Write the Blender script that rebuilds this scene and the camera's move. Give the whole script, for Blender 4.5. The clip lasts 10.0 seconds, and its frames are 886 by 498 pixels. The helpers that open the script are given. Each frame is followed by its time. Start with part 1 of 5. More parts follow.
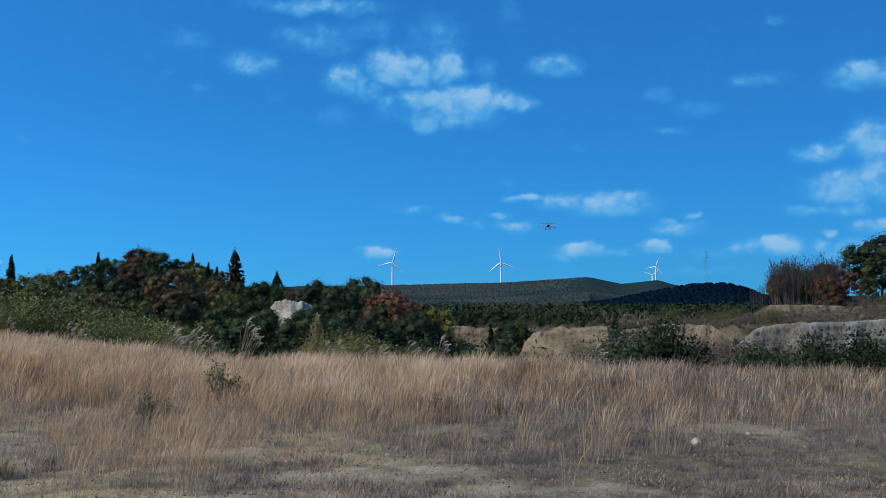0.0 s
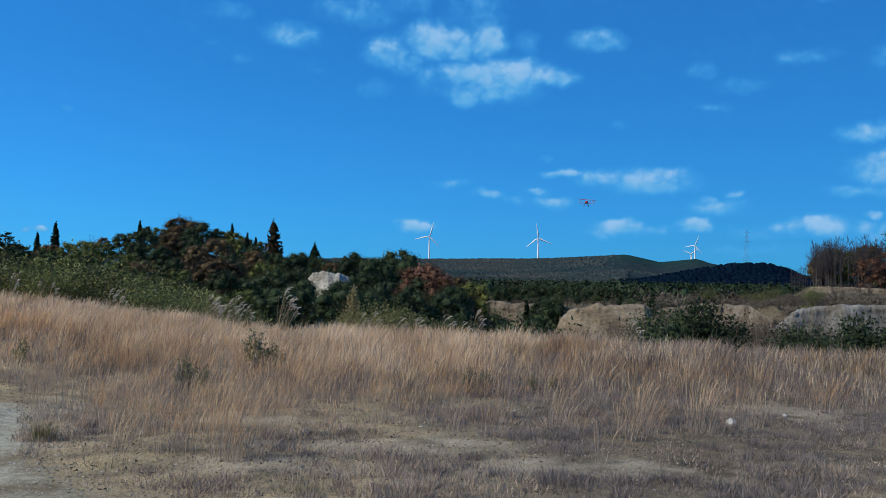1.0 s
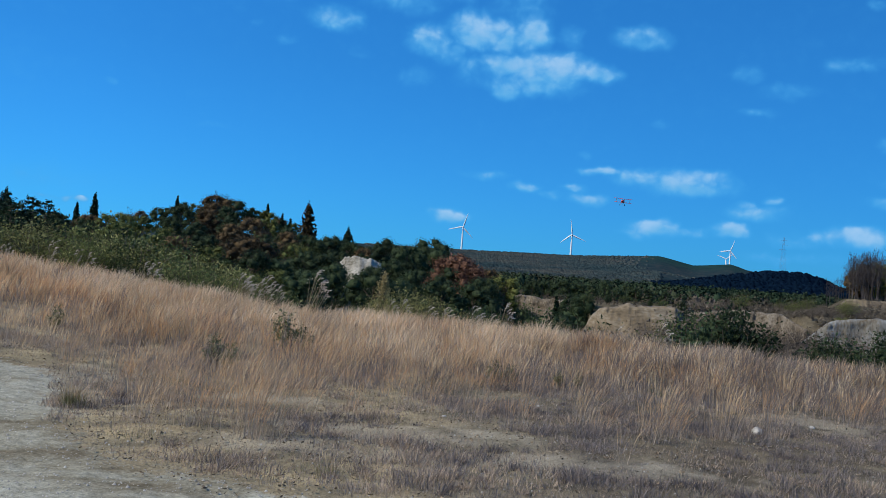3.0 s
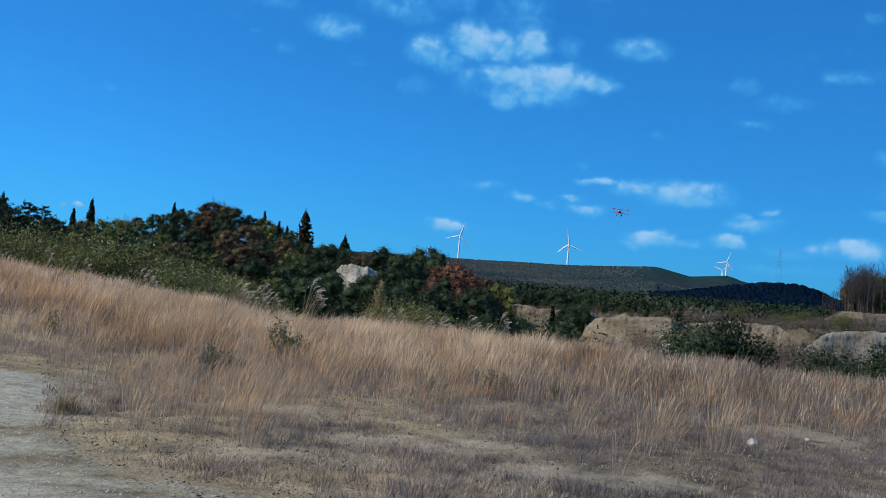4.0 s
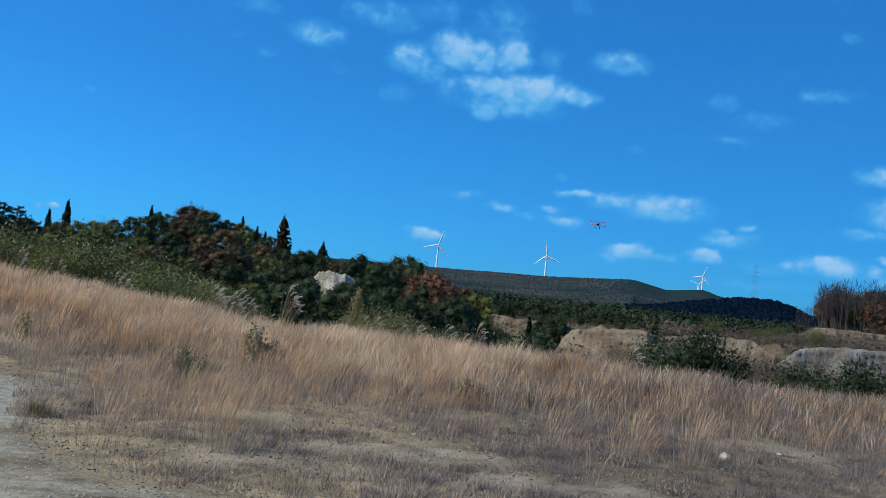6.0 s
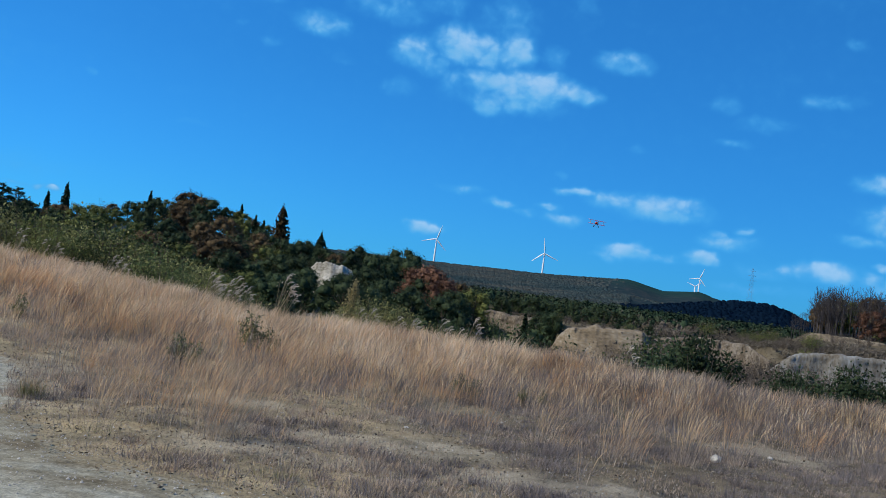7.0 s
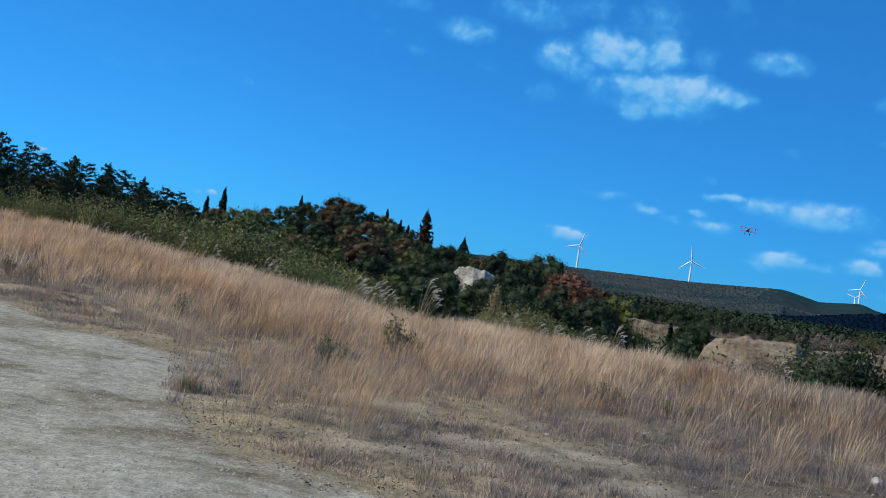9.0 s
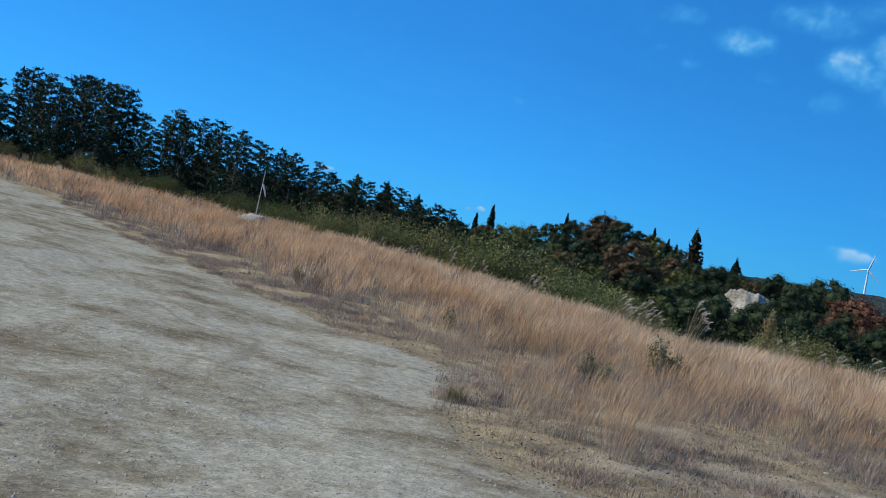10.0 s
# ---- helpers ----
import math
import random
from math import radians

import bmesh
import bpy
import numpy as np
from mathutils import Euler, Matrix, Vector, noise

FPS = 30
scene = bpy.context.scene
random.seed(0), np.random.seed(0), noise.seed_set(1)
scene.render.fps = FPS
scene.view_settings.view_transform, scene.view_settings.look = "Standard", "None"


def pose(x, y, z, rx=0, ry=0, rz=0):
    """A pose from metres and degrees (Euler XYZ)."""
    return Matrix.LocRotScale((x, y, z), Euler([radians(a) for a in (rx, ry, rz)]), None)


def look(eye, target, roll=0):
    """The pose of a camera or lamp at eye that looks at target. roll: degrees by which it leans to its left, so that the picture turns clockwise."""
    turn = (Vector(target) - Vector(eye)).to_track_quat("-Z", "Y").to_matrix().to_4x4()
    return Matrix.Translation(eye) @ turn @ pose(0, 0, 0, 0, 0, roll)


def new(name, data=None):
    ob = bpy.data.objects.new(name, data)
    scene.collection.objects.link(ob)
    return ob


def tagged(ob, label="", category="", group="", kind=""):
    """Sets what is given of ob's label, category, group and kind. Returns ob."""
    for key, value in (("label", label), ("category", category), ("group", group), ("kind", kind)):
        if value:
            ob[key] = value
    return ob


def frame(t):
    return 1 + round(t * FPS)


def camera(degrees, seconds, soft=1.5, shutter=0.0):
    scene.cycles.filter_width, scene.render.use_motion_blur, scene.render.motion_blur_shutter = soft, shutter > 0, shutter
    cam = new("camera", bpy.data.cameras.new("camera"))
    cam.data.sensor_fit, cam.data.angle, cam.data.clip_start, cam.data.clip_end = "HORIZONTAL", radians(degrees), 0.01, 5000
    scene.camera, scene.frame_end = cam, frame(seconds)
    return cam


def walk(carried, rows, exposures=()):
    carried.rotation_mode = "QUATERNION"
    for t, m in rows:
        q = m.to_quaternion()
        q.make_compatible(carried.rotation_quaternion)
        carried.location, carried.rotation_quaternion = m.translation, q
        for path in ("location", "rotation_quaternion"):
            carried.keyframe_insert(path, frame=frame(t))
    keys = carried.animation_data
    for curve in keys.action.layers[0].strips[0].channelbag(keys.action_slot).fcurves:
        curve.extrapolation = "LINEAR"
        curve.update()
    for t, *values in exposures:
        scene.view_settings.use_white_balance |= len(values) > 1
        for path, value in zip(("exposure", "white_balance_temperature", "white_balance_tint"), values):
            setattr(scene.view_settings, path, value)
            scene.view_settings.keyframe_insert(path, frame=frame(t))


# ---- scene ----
import itertools

# ---------------------------------------------------------------- camera
cam = camera(51.0, 10.0, soft=0.9)
PATH = [
    (0.0, 0, 0, 1.6, 94.14, 0.00, 0.00),
    (0.5, 0, 0, 1.6, 92.84, 0.49, 1.06),
    (1.0, 0, 0, 1.6, 92.53, -1.21, 2.22),
    (1.5, 0, 0, 1.6, 92.33, -4.50, 3.08),
    (2.0, 0, 0, 1.6, 92.18, -4.14, 3.83),
    (2.5, 0, 0, 1.6, 91.83, -4.29, 3.99),
    (4.0, 0, 0, 1.6, 92.42, -4.90, 3.89),
    (4.5, 0, 0, 1.6, 92.97, -5.34, 3.47),
    (5.0, 0, 0, 1.6, 93.08, -5.51, 3.16),
    (5.5, 0, 0, 1.6, 93.11, -5.37, 2.85),
    (7.0, 0, 0, 1.6, 92.77, -7.75, 2.28),
    (7.5, 0, 0, 1.6, 92.41, -8.07, 3.03),
    (8.0, 0, 0, 1.6, 92.37, -8.31, 4.76),
    (8.5, 0, 0, 1.6, 92.30, -8.30, 6.89),
    (9.0, 0, 0, 1.6, 91.84, -8.76, 11.10),
    (9.5, 0, 0, 1.6, 91.25, -9.45, 17.84),
    (10.0, 0, 0, 1.6, 90.19, -10.34, 27.54),
]
walk(cam, [(t, pose(*r)) for t, *r in PATH], [(0.0, -0.08), (1.0, -0.06), (2.5, 0.0), (7.0, 0.04), (8.5, 0.07), (9.5, 0.06), (10.0, 0.04)])

# ---------------------------------------------------------------- sun, sky and clouds
SUN_AZ, SUN_EL = -116.0, 40.0          # degrees clockwise from ahead (+y), and above the horizon
sun = new("sun", bpy.data.lights.new("sun", "SUN"))
sun.data.energy, sun.data.angle, sun.data.color = 4.5, radians(0.55), (1.0, 0.925, 0.76)
_a, _e = radians(SUN_AZ), radians(SUN_EL)
sun.matrix_world = look((60 * math.sin(_a) * math.cos(_e), 60 * math.cos(_a) * math.cos(_e), 60 * math.sin(_e)), (0, 0, 0))

# clouds: azimuth, elevation, half width, half height (degrees), density
CLOUDS = [
    (-3.3, 15.2, 1.57, 1.19, 0.95), (-1.6, 15.0, 1.39, 1.05, 0.75), (0.2, 15.2, 1.32, 1.05, 0.95), (-6.0, 14.4, 1.74, 0.98, 0.62),
    (-4.7, 13.8, 1.39, 0.77, 0.38), (-0.5, 13.3, 2.09, 0.84, 1.00), (2.0, 13.2, 2.27, 0.91, 0.90), (4.3, 13.0, 1.57, 0.63, 0.65),
    (0.6, 12.3, 3.14, 0.91, 0.62), (-1.6, 13.4, 1.12, 0.70, 0.80), (-1.1, 11.9, 1.12, 0.63, 0.70), (-3.3, 12.8, 1.05, 1.19, 0.34),
    (-11.9, 15.1, 1.67, 0.77, 0.55), (-7.9, 16.7, 2.61, 0.91, 0.40), (-7.9, 18.6, 4.53, 0.56, 0.50), (-4.4, 17.3, 2.09, 0.77, 0.26),
]
CLOUDS_THIN = [
    (-0.5, 17.0, 1.92, 1.25, 0.34), (-6.8, 12.2, 1.25, 0.63, 0.26), (-10.3, 13.5, 0.98, 0.56, 0.16), (6.9, 15.2, 1.81, 0.70, 0.52),
    (2.7, 15.0, 0.91, 0.77, 0.30), (-15.6, 16.3, 1.57, 0.56, 0.22), (-14.7, 13.6, 0.77, 0.35, 0.20), (-16.7, 14.3, 0.63, 0.28, 0.15),
    (13.2, 13.2, 1.05, 0.56, 0.26), (15.5, 12.3, 1.81, 0.56, 0.30), (19.0, 13.8, 1.92, 0.49, 0.34), (13.9, 11.1, 1.25, 0.31, 0.28),
    (20.0, 16.9, 0.63, 0.49, 0.30), (4.1, 8.3, 0.56, 0.28, 0.20), (8.4, 10.2, 0.70, 0.31, 0.18), (4.1, 18.6, 0.84, 0.70, 0.20),
]
CLOUDS_LOW = [
    (5.1, 7.3, 1.25, 0.31, 0.62), (7.5, 7.0, 2.09, 0.56, 0.55), (10.2, 6.8, 2.61, 0.77, 0.72), (11.8, 6.7, 1.39, 0.63, 0.50),
    (-2.0, 6.6, 1.67, 0.31, 0.30), (0.5, 6.0, 0.98, 0.38, 0.50), (2.1, 5.7, 1.05, 0.31, 0.30), (3.5, 6.2, 0.87, 0.31, 0.40),
    (4.5, 5.6, 1.39, 0.38, 0.50), (8.4, 4.0, 1.39, 0.52, 0.95), (7.4, 3.7, 1.05, 0.35, 0.50), (12.8, 4.2, 0.98, 0.45, 0.90),
    (10.5, 3.9, 1.39, 0.28, 0.35), (14.2, 5.2, 1.57, 0.56, 0.60), (13.7, 5.7, 0.56, 0.31, 0.50), (15.0, 6.0, 0.56, 0.35, 0.40),
    (-4.0, 4.0, 1.19, 0.45, 1.00), (-5.1, 4.0, 0.49, 0.31, 0.40),
]
CLOUDS_SIDE = [
    (24.8, 13.5, 1.92, 0.91, 0.75), (22.3, 9.4, 1.57, 0.63, 0.68), (24.9, 9.8, 1.39, 1.25, 0.75), (23.7, 7.3, 2.44, 1.05, 0.70),
    (25.4, 7.5, 1.74, 1.19, 0.70), (21.6, 6.1, 1.39, 0.35, 0.45), (23.7, 6.1, 2.09, 0.49, 0.40), (20.1, 4.2, 1.57, 0.63, 0.75),
    (22.7, 4.7, 0.56, 0.31, 0.60), (18.4, 4.0, 2.09, 0.49, 0.42), (16.2, 3.7, 1.39, 0.42, 0.30), (15.5, 2.7, 2.09, 0.35, 0.30),
    (23.6, 3.8, 3.14, 0.70, 0.45), (25.4, 5.0, 1.74, 0.63, 0.45), (17.4, 2.7, 2.09, 0.42, 0.25), (27.2, 8.1, 2.09, 2.09, 0.70),
]
CLOUDS_FAR = [
    (-35.6, 3.9, 0.56, 0.24, 0.80), (-26.5, 3.1, 0.49, 0.21, 0.60), (-25.7, 3.0, 0.49, 0.21, 0.60), (-27.5, 3.1, 0.87, 0.17, 0.35),
    (-24.6, 9.8, 0.31, 0.24, 0.30), (-18.4, 8.0, 1.39, 0.24, 0.13), (-32.3, 9.5, 3.14, 0.35, 0.10), (-28.8, 4.2, 4.88, 0.77, 0.16),
]
world = bpy.data.worlds.new("sky")
scene.world = world
world.use_nodes = True


def sky_nodes():
    nt = world.node_tree
    nt.nodes.clear()

    def node(kind, **props):
        n = nt.nodes.new(kind)
        for k, v in props.items():
            if k == "operation":
                n.operation = v
        return n

    def math_(op, a, b=None, c=None):
        n = node("ShaderNodeMath", operation=op)
        for i, v in enumerate((a, b, c)):
            if v is None:
                continue
            if isinstance(v, (int, float)):
                n.inputs[i].default_value = v
            else:
                nt.links.new(v, n.inputs[i])
        return n.outputs[0]

    out, bg = node("ShaderNodeOutputWorld"), node("ShaderNodeBackground")
    sky = node("ShaderNodeTexSky")
    sky.sky_type, sky.sun_disc = "NISHITA", False
    sky.sun_elevation, sky.sun_rotation = radians(SUN_EL), radians(SUN_AZ % 360)
    sky.air_density, sky.dust_density, sky.ozone_density = 1.0, 0.1, 3.0
    coord = node("ShaderNodeTexCoord")
    sep = node("ShaderNodeSeparateXYZ")
    nt.links.new(coord.outputs["Generated"], sep.inputs[0])
    az = math_("MULTIPLY", math_("ARCTAN2", sep.outputs[0], sep.outputs[1]), 180 / math.pi)
    el = math_("MULTIPLY", math_("ARCSINE", sep.outputs[2]), 180 / math.pi)
    comb = node("ShaderNodeCombineXYZ")
    nt.links.new(az, comb.inputs[0])
    nt.links.new(el, comb.inputs[1])

    def noise_(scale, detail, sx=1.0, rough=.6):
        mp = node("ShaderNodeMapping")
        mp.inputs["Scale"].default_value = (sx, 1, 1)
        nt.links.new(comb.outputs[0], mp.inputs[0])
        n = node("ShaderNodeTexNoise")
        n.inputs["Scale"].default_value, n.inputs["Detail"].default_value, n.inputs["Roughness"].default_value = scale, detail, rough
        nt.links.new(mp.outputs[0], n.inputs["Vector"])
        return n

    warp = noise_(.75, 2, .75, .5)
    wv = node("ShaderNodeVectorMath", operation="MULTIPLY_ADD")
    nt.links.new(warp.outputs["Color"], wv.inputs[0])
    wv.inputs[1].default_value, wv.inputs[2].default_value = (1.3, .9, 0), (-.65, -.45, 0)
    pos = node("ShaderNodeVectorMath", operation="ADD")
    nt.links.new(comb.outputs[0], pos.inputs[0])
    nt.links.new(wv.outputs[0], pos.inputs[1])
    total = lift = weight = None
    place = pos.outputs[0]
    for bank in (CLOUDS, CLOUDS_THIN, CLOUDS_LOW, CLOUDS_SIDE, CLOUDS_FAR):
        if total is not None:                             # one bank after another
            step = node("ShaderNodeVectorMath", operation="MULTIPLY_ADD")
            nt.links.new(total, step.inputs[0])
            nt.links.new(place, step.inputs[2])
            step.inputs[1].default_value = (1e-6, 1e-6, 0)
            place = step.outputs[0]
        for a, e, w, h, k in bank:
            m = node("ShaderNodeVectorMath", operation="MULTIPLY_ADD")
            nt.links.new(place, m.inputs[0])
            m.inputs[1].default_value, m.inputs[2].default_value = (1 / w, 1 / h, 0), (-a / w, -e / h, 0)
            ln = node("ShaderNodeVectorMath", operation="LENGTH")
            nt.links.new(m.outputs[0], ln.inputs[0])
            mr = node("ShaderNodeMapRange")
            mr.interpolation_type = "SMOOTHSTEP"
            mr.inputs[1].default_value, mr.inputs[2].default_value = 0.15, 1.8
            mr.inputs[3].default_value, mr.inputs[4].default_value = (1.12 if e > 9 else 1.28) * k ** .62, 0.0
            nt.links.new(ln.outputs["Value"], mr.inputs[0])
            up = node("ShaderNodeVectorMath", operation="DOT_PRODUCT")
            nt.links.new(m.outputs[0], up.inputs[0])
            up.inputs[1].default_value = (0, 1, 0)
            total = mr.outputs[0] if total is None else math_("SMOOTH_MAX", total, mr.outputs[0], .22)
            weight = mr.outputs[0] if weight is None else math_("ADD", weight, mr.outputs[0])
            lift = math_("MULTIPLY_ADD", mr.outputs[0], up.outputs["Value"], 0.0 if lift is None else lift)
    fine = noise_(.85, 6, .7, .5)
    # rounded lobes along the cloud edges
    lobe = node("ShaderNodeTexVoronoi")
    lobe.feature = "SMOOTH_F1"
    lobe.inputs["Scale"].default_value, lobe.inputs["Smoothness"].default_value, lobe.inputs["Detail"].default_value = 1.3, .5, 1.5
    nt.links.new(pos.outputs[0], lobe.inputs["Vector"])
    veil = noise_(.16, 6, .45)
    puff = math_("MULTIPLY_ADD", lobe.outputs["Distance"], -.45, 1.2)
    body = math_("MULTIPLY", math_("MULTIPLY", total, math_("MULTIPLY_ADD", fine.outputs[0], 1.0, .55)), puff)
    thin = math_("MULTIPLY", math_("MAXIMUM", math_("SUBTRACT", veil.outputs[0], .53), 0.0), .5)
    dens = math_("MINIMUM", math_("ADD", body, thin), 1.2)
    ramp = node("ShaderNodeMapRange")
    ramp.interpolation_type = "SMOOTHSTEP"
    ramp.inputs[1].default_value, ramp.inputs[2].default_value, ramp.inputs[4].default_value = .12, .88, .9
    nt.links.new(dens, ramp.inputs[0])
    gam = node("ShaderNodeGamma")
    gam.inputs[1].default_value = 0.6
    nt.links.new(sky.outputs[0], gam.inputs[0])
    tint = node("ShaderNodeMix")
    tint.data_type, tint.blend_type = "RGBA", "MULTIPLY"
    tint.inputs[0].default_value = 1.0
    nt.links.new(gam.outputs[0], tint.inputs[6])
    tint.inputs[7].default_value = SKY_TINT
    # brighter towards the sun's side of the sky
    side = node("ShaderNodeVectorMath", operation="DOT_PRODUCT")
    nt.links.new(coord.outputs["Generated"], side.inputs[0])
    side.inputs[1].default_value = (math.sin(radians(SUN_AZ)), math.cos(radians(SUN_AZ)), 0)
    graded = node("ShaderNodeVectorMath", operation="SCALE")
    nt.links.new(tint.outputs[2], graded.inputs[0])
    away = math_("MINIMUM", side.outputs["Value"], 0.0)
    low = math_("MAXIMUM", math_("MULTIPLY_ADD", el, -1 / 13, 1.0), 0.0)
    haze = math_("MULTIPLY", math_("MULTIPLY", low, math_("MAXIMUM", math_("MULTIPLY_ADD", away, 1.5, 1.0), 0.0)), .2)
    nt.links.new(math_("ADD", math_("MULTIPLY_ADD", away, .30, 1.08), haze), graded.inputs["Scale"])
    # cloud body: bright tops, blue-grey thin parts
    cc = node("ShaderNodeMix")
    cc.data_type = "RGBA"
    cc.inputs[6].default_value, cc.inputs[7].default_value = CLOUD_THIN, CLOUD_THICK
    core = node("ShaderNodeMapRange")
    core.interpolation_type = "SMOOTHSTEP"
    core.inputs[1].default_value, core.inputs[2].default_value = .35, 1.1
    nt.links.new(dens, core.inputs[0])
    nt.links.new(core.outputs[0], cc.inputs[0])
    top = node("ShaderNodeMapRange")
    top.interpolation_type = "SMOOTHSTEP"
    top.inputs[1].default_value, top.inputs[2].default_value = -.5, 1.2
    rise = math_("DIVIDE", lift, math_("MAXIMUM", weight, .05))
    nt.links.new(math_("ADD", rise, math_("MULTIPLY_ADD", fine.outputs[0], 2.0, -.8)), top.inputs[0])
    lit = node("ShaderNodeMix")
    lit.data_type = "RGBA"
    nt.links.new(math_("MULTIPLY", top.outputs[0], core.outputs[0]), lit.inputs[0])
    nt.links.new(cc.outputs[2], lit.inputs[6])
    lit.inputs[7].default_value = CLOUD_TOP
    mix = node("ShaderNodeMix")
    mix.data_type = "RGBA"
    nt.links.new(ramp.outputs[0], mix.inputs[0])
    nt.links.new(graded.outputs[0], mix.inputs[6])
    nt.links.new(lit.outputs[2], mix.inputs[7])
    nt.links.new(mix.outputs[2], bg.inputs[0])
    bg.inputs[1].default_value = SKY_STRENGTH
    nt.links.new(bg.outputs[0], out.inputs[0])


SKY_STRENGTH = 0.150
SKY_TINT = (.125, .80, 1.76, 1)
CLOUD_THIN, CLOUD_THICK, CLOUD_TOP = (.46, 2.7, 5.6, 1), (1.0, 3.1, 5.4, 1), (2.4, 4.0, 5.9, 1)
sky_nodes()

# ---------------------------------------------------------------- materials
def material(name, colours, scale=4.0, rough=.85, bump=.0, bump_scale=40.0, island=0.0, per_object=0.0, spread=.36, metal=0.0, translucent=0.0, coord="Object", fine=0.35, stretch=(1, 1, 1), gloss=.25):
    """A surface of two or three colours mixed by coarse and fine noise; island / per_object vary its value piece by piece."""
    m = bpy.data.materials.new(name)
    m.use_nodes = True
    nt = m.node_tree
    bs = nt.nodes["Principled BSDF"]
    out = nt.nodes["Material Output"]
    tc = nt.nodes.new("ShaderNodeTexCoord")
    mp = nt.nodes.new("ShaderNodeMapping")
    mp.inputs["Scale"].default_value = stretch
    nt.links.new(tc.outputs[coord], mp.inputs[0])
    n1, n2 = nt.nodes.new("ShaderNodeTexNoise"), nt.nodes.new("ShaderNodeTexNoise")
    n1.inputs["Scale"].default_value, n1.inputs["Detail"].default_value = scale, 4
    n2.inputs["Scale"].default_value, n2.inputs["Detail"].default_value = scale * 9, 5
    nt.links.new(mp.outputs[0], n1.inputs["Vector"])
    nt.links.new(mp.outputs[0], n2.inputs["Vector"])
    mixf = nt.nodes.new("ShaderNodeMix")
    mixf.inputs[0].default_value = fine
    nt.links.new(n1.outputs[0], mixf.inputs[2])
    nt.links.new(n2.outputs[0], mixf.inputs[3])
    ramp = nt.nodes.new("ShaderNodeValToRGB")
    els = ramp.color_ramp.elements
    while len(els) < len(colours):
        els.new(.5)
    for i, c in enumerate(colours):
        els[i].position = .5 - spread / 2 + spread * i / max(1, len(colours) - 1)
        els[i].color = (*c, 1)
    nt.links.new(mixf.outputs[0], ramp.inputs[0])
    col = ramp.outputs[0]
    if island or per_object:
        hsv = nt.nodes.new("ShaderNodeHueSaturation")
        acc = None
        for amount, src in ((island, "ShaderNodeNewGeometry"), (per_object, "ShaderNodeObjectInfo")):
            if not amount:
                continue
            g = nt.nodes.new(src)
            mr = nt.nodes.new("ShaderNodeMapRange")
            mr.inputs[3].default_value, mr.inputs[4].default_value = 1 - amount, 1 + amount
            nt.links.new(g.outputs["Random Per Island" if "Geometry" in src else "Random"], mr.inputs[0])
            if acc is None:
                acc = mr.outputs[0]
            else:
                mu = nt.nodes.new("ShaderNodeMath")
                mu.operation = "MULTIPLY"
                nt.links.new(acc, mu.inputs[0])
                nt.links.new(mr.outputs[0], mu.inputs[1])
                acc = mu.outputs[0]
        nt.links.new(acc, hsv.inputs["Value"])
        nt.links.new(col, hsv.inputs["Color"])
        col = hsv.outputs[0]
    nt.links.new(col, bs.inputs["Base Color"])
    bs.inputs["Roughness"].default_value, bs.inputs["Metallic"].default_value = rough, metal
    bs.inputs["Specular IOR Level"].default_value = gloss
    if bump:
        n3 = nt.nodes.new("ShaderNodeTexNoise")
        n3.inputs["Scale"].default_value, n3.inputs["Detail"].default_value = bump_scale, 6
        nt.links.new(mp.outputs[0], n3.inputs["Vector"])
        b = nt.nodes.new("ShaderNodeBump")
        b.inputs["Strength"].default_value, b.inputs["Distance"].default_value = .6, bump
        nt.links.new(n3.outputs[0], b.inputs["Height"])
        nt.links.new(b.outputs[0], bs.inputs["Normal"])
    if translucent:
        tr, ms = nt.nodes.new("ShaderNodeBsdfTranslucent"), nt.nodes.new("ShaderNodeMixShader")
        nt.links.new(col, tr.inputs["Color"])
        ms.inputs[0].default_value = translucent
        nt.links.new(bs.outputs[0], ms.inputs[1])
        nt.links.new(tr.outputs[0], ms.inputs[2])
        nt.links.new(ms.outputs[0], out.inputs["Surface"])
    return m


LEAF_DARK = material("leaf_dark_green", [(.022, .038, .020), (.040, .060, .029), (.065, .088, .042)], .5, .6, island=.32, per_object=.35, translucent=.32, gloss=.08)
LEAF_MID = material("leaf_mid_green", [(.052, .072, .028), (.085, .11, .04), (.125, .14, .056)], .5, .6, island=.35, per_object=.35, translucent=.25, gloss=.08)
LEAF_OLIVE = material("leaf_olive", [(.065, .08, .026), (.115, .13, .04), (.17, .17, .06)], .5, .6, island=.35, per_object=.3, translucent=.25, gloss=.08)
LEAF_YELLOW = material("leaf_yellow_green", [(.13, .135, .05), (.215, .21, .08), (.31, .28, .12)], .8, .6, island=.5, per_object=.4, translucent=.3, gloss=.08)
LEAF_PALE = material("leaf_pale_yellow", [(.20, .17, .075), (.31, .26, .125), (.42, .36, .19)], .8, .6, island=.4, translucent=.3, gloss=.08)
LEAF_RUST = material("leaf_rust", [(.056, .044, .024), (.092, .064, .034), (.135, .092, .046)], .5, .7, island=.32, per_object=.35, translucent=.2, gloss=.08)
LEAF_RED = material("leaf_dull_red", [(.08, .042, .028), (.125, .065, .042), (.17, .092, .06)], .5, .7, island=.45, per_object=.2, translucent=.2, gloss=.08)
NEEDLE = material("needle_dark", [(.010, .021, .011), (.02, .036, .017), (.034, .05, .023)], .6, .6, island=.45, per_object=.3, translucent=.1, gloss=.08)
NEEDLE_BROWN = material("needle_brown", [(.03, .022, .010), (.055, .036, .016), (.08, .055, .024)], .6, .7, island=.45, translucent=.1, gloss=.08)
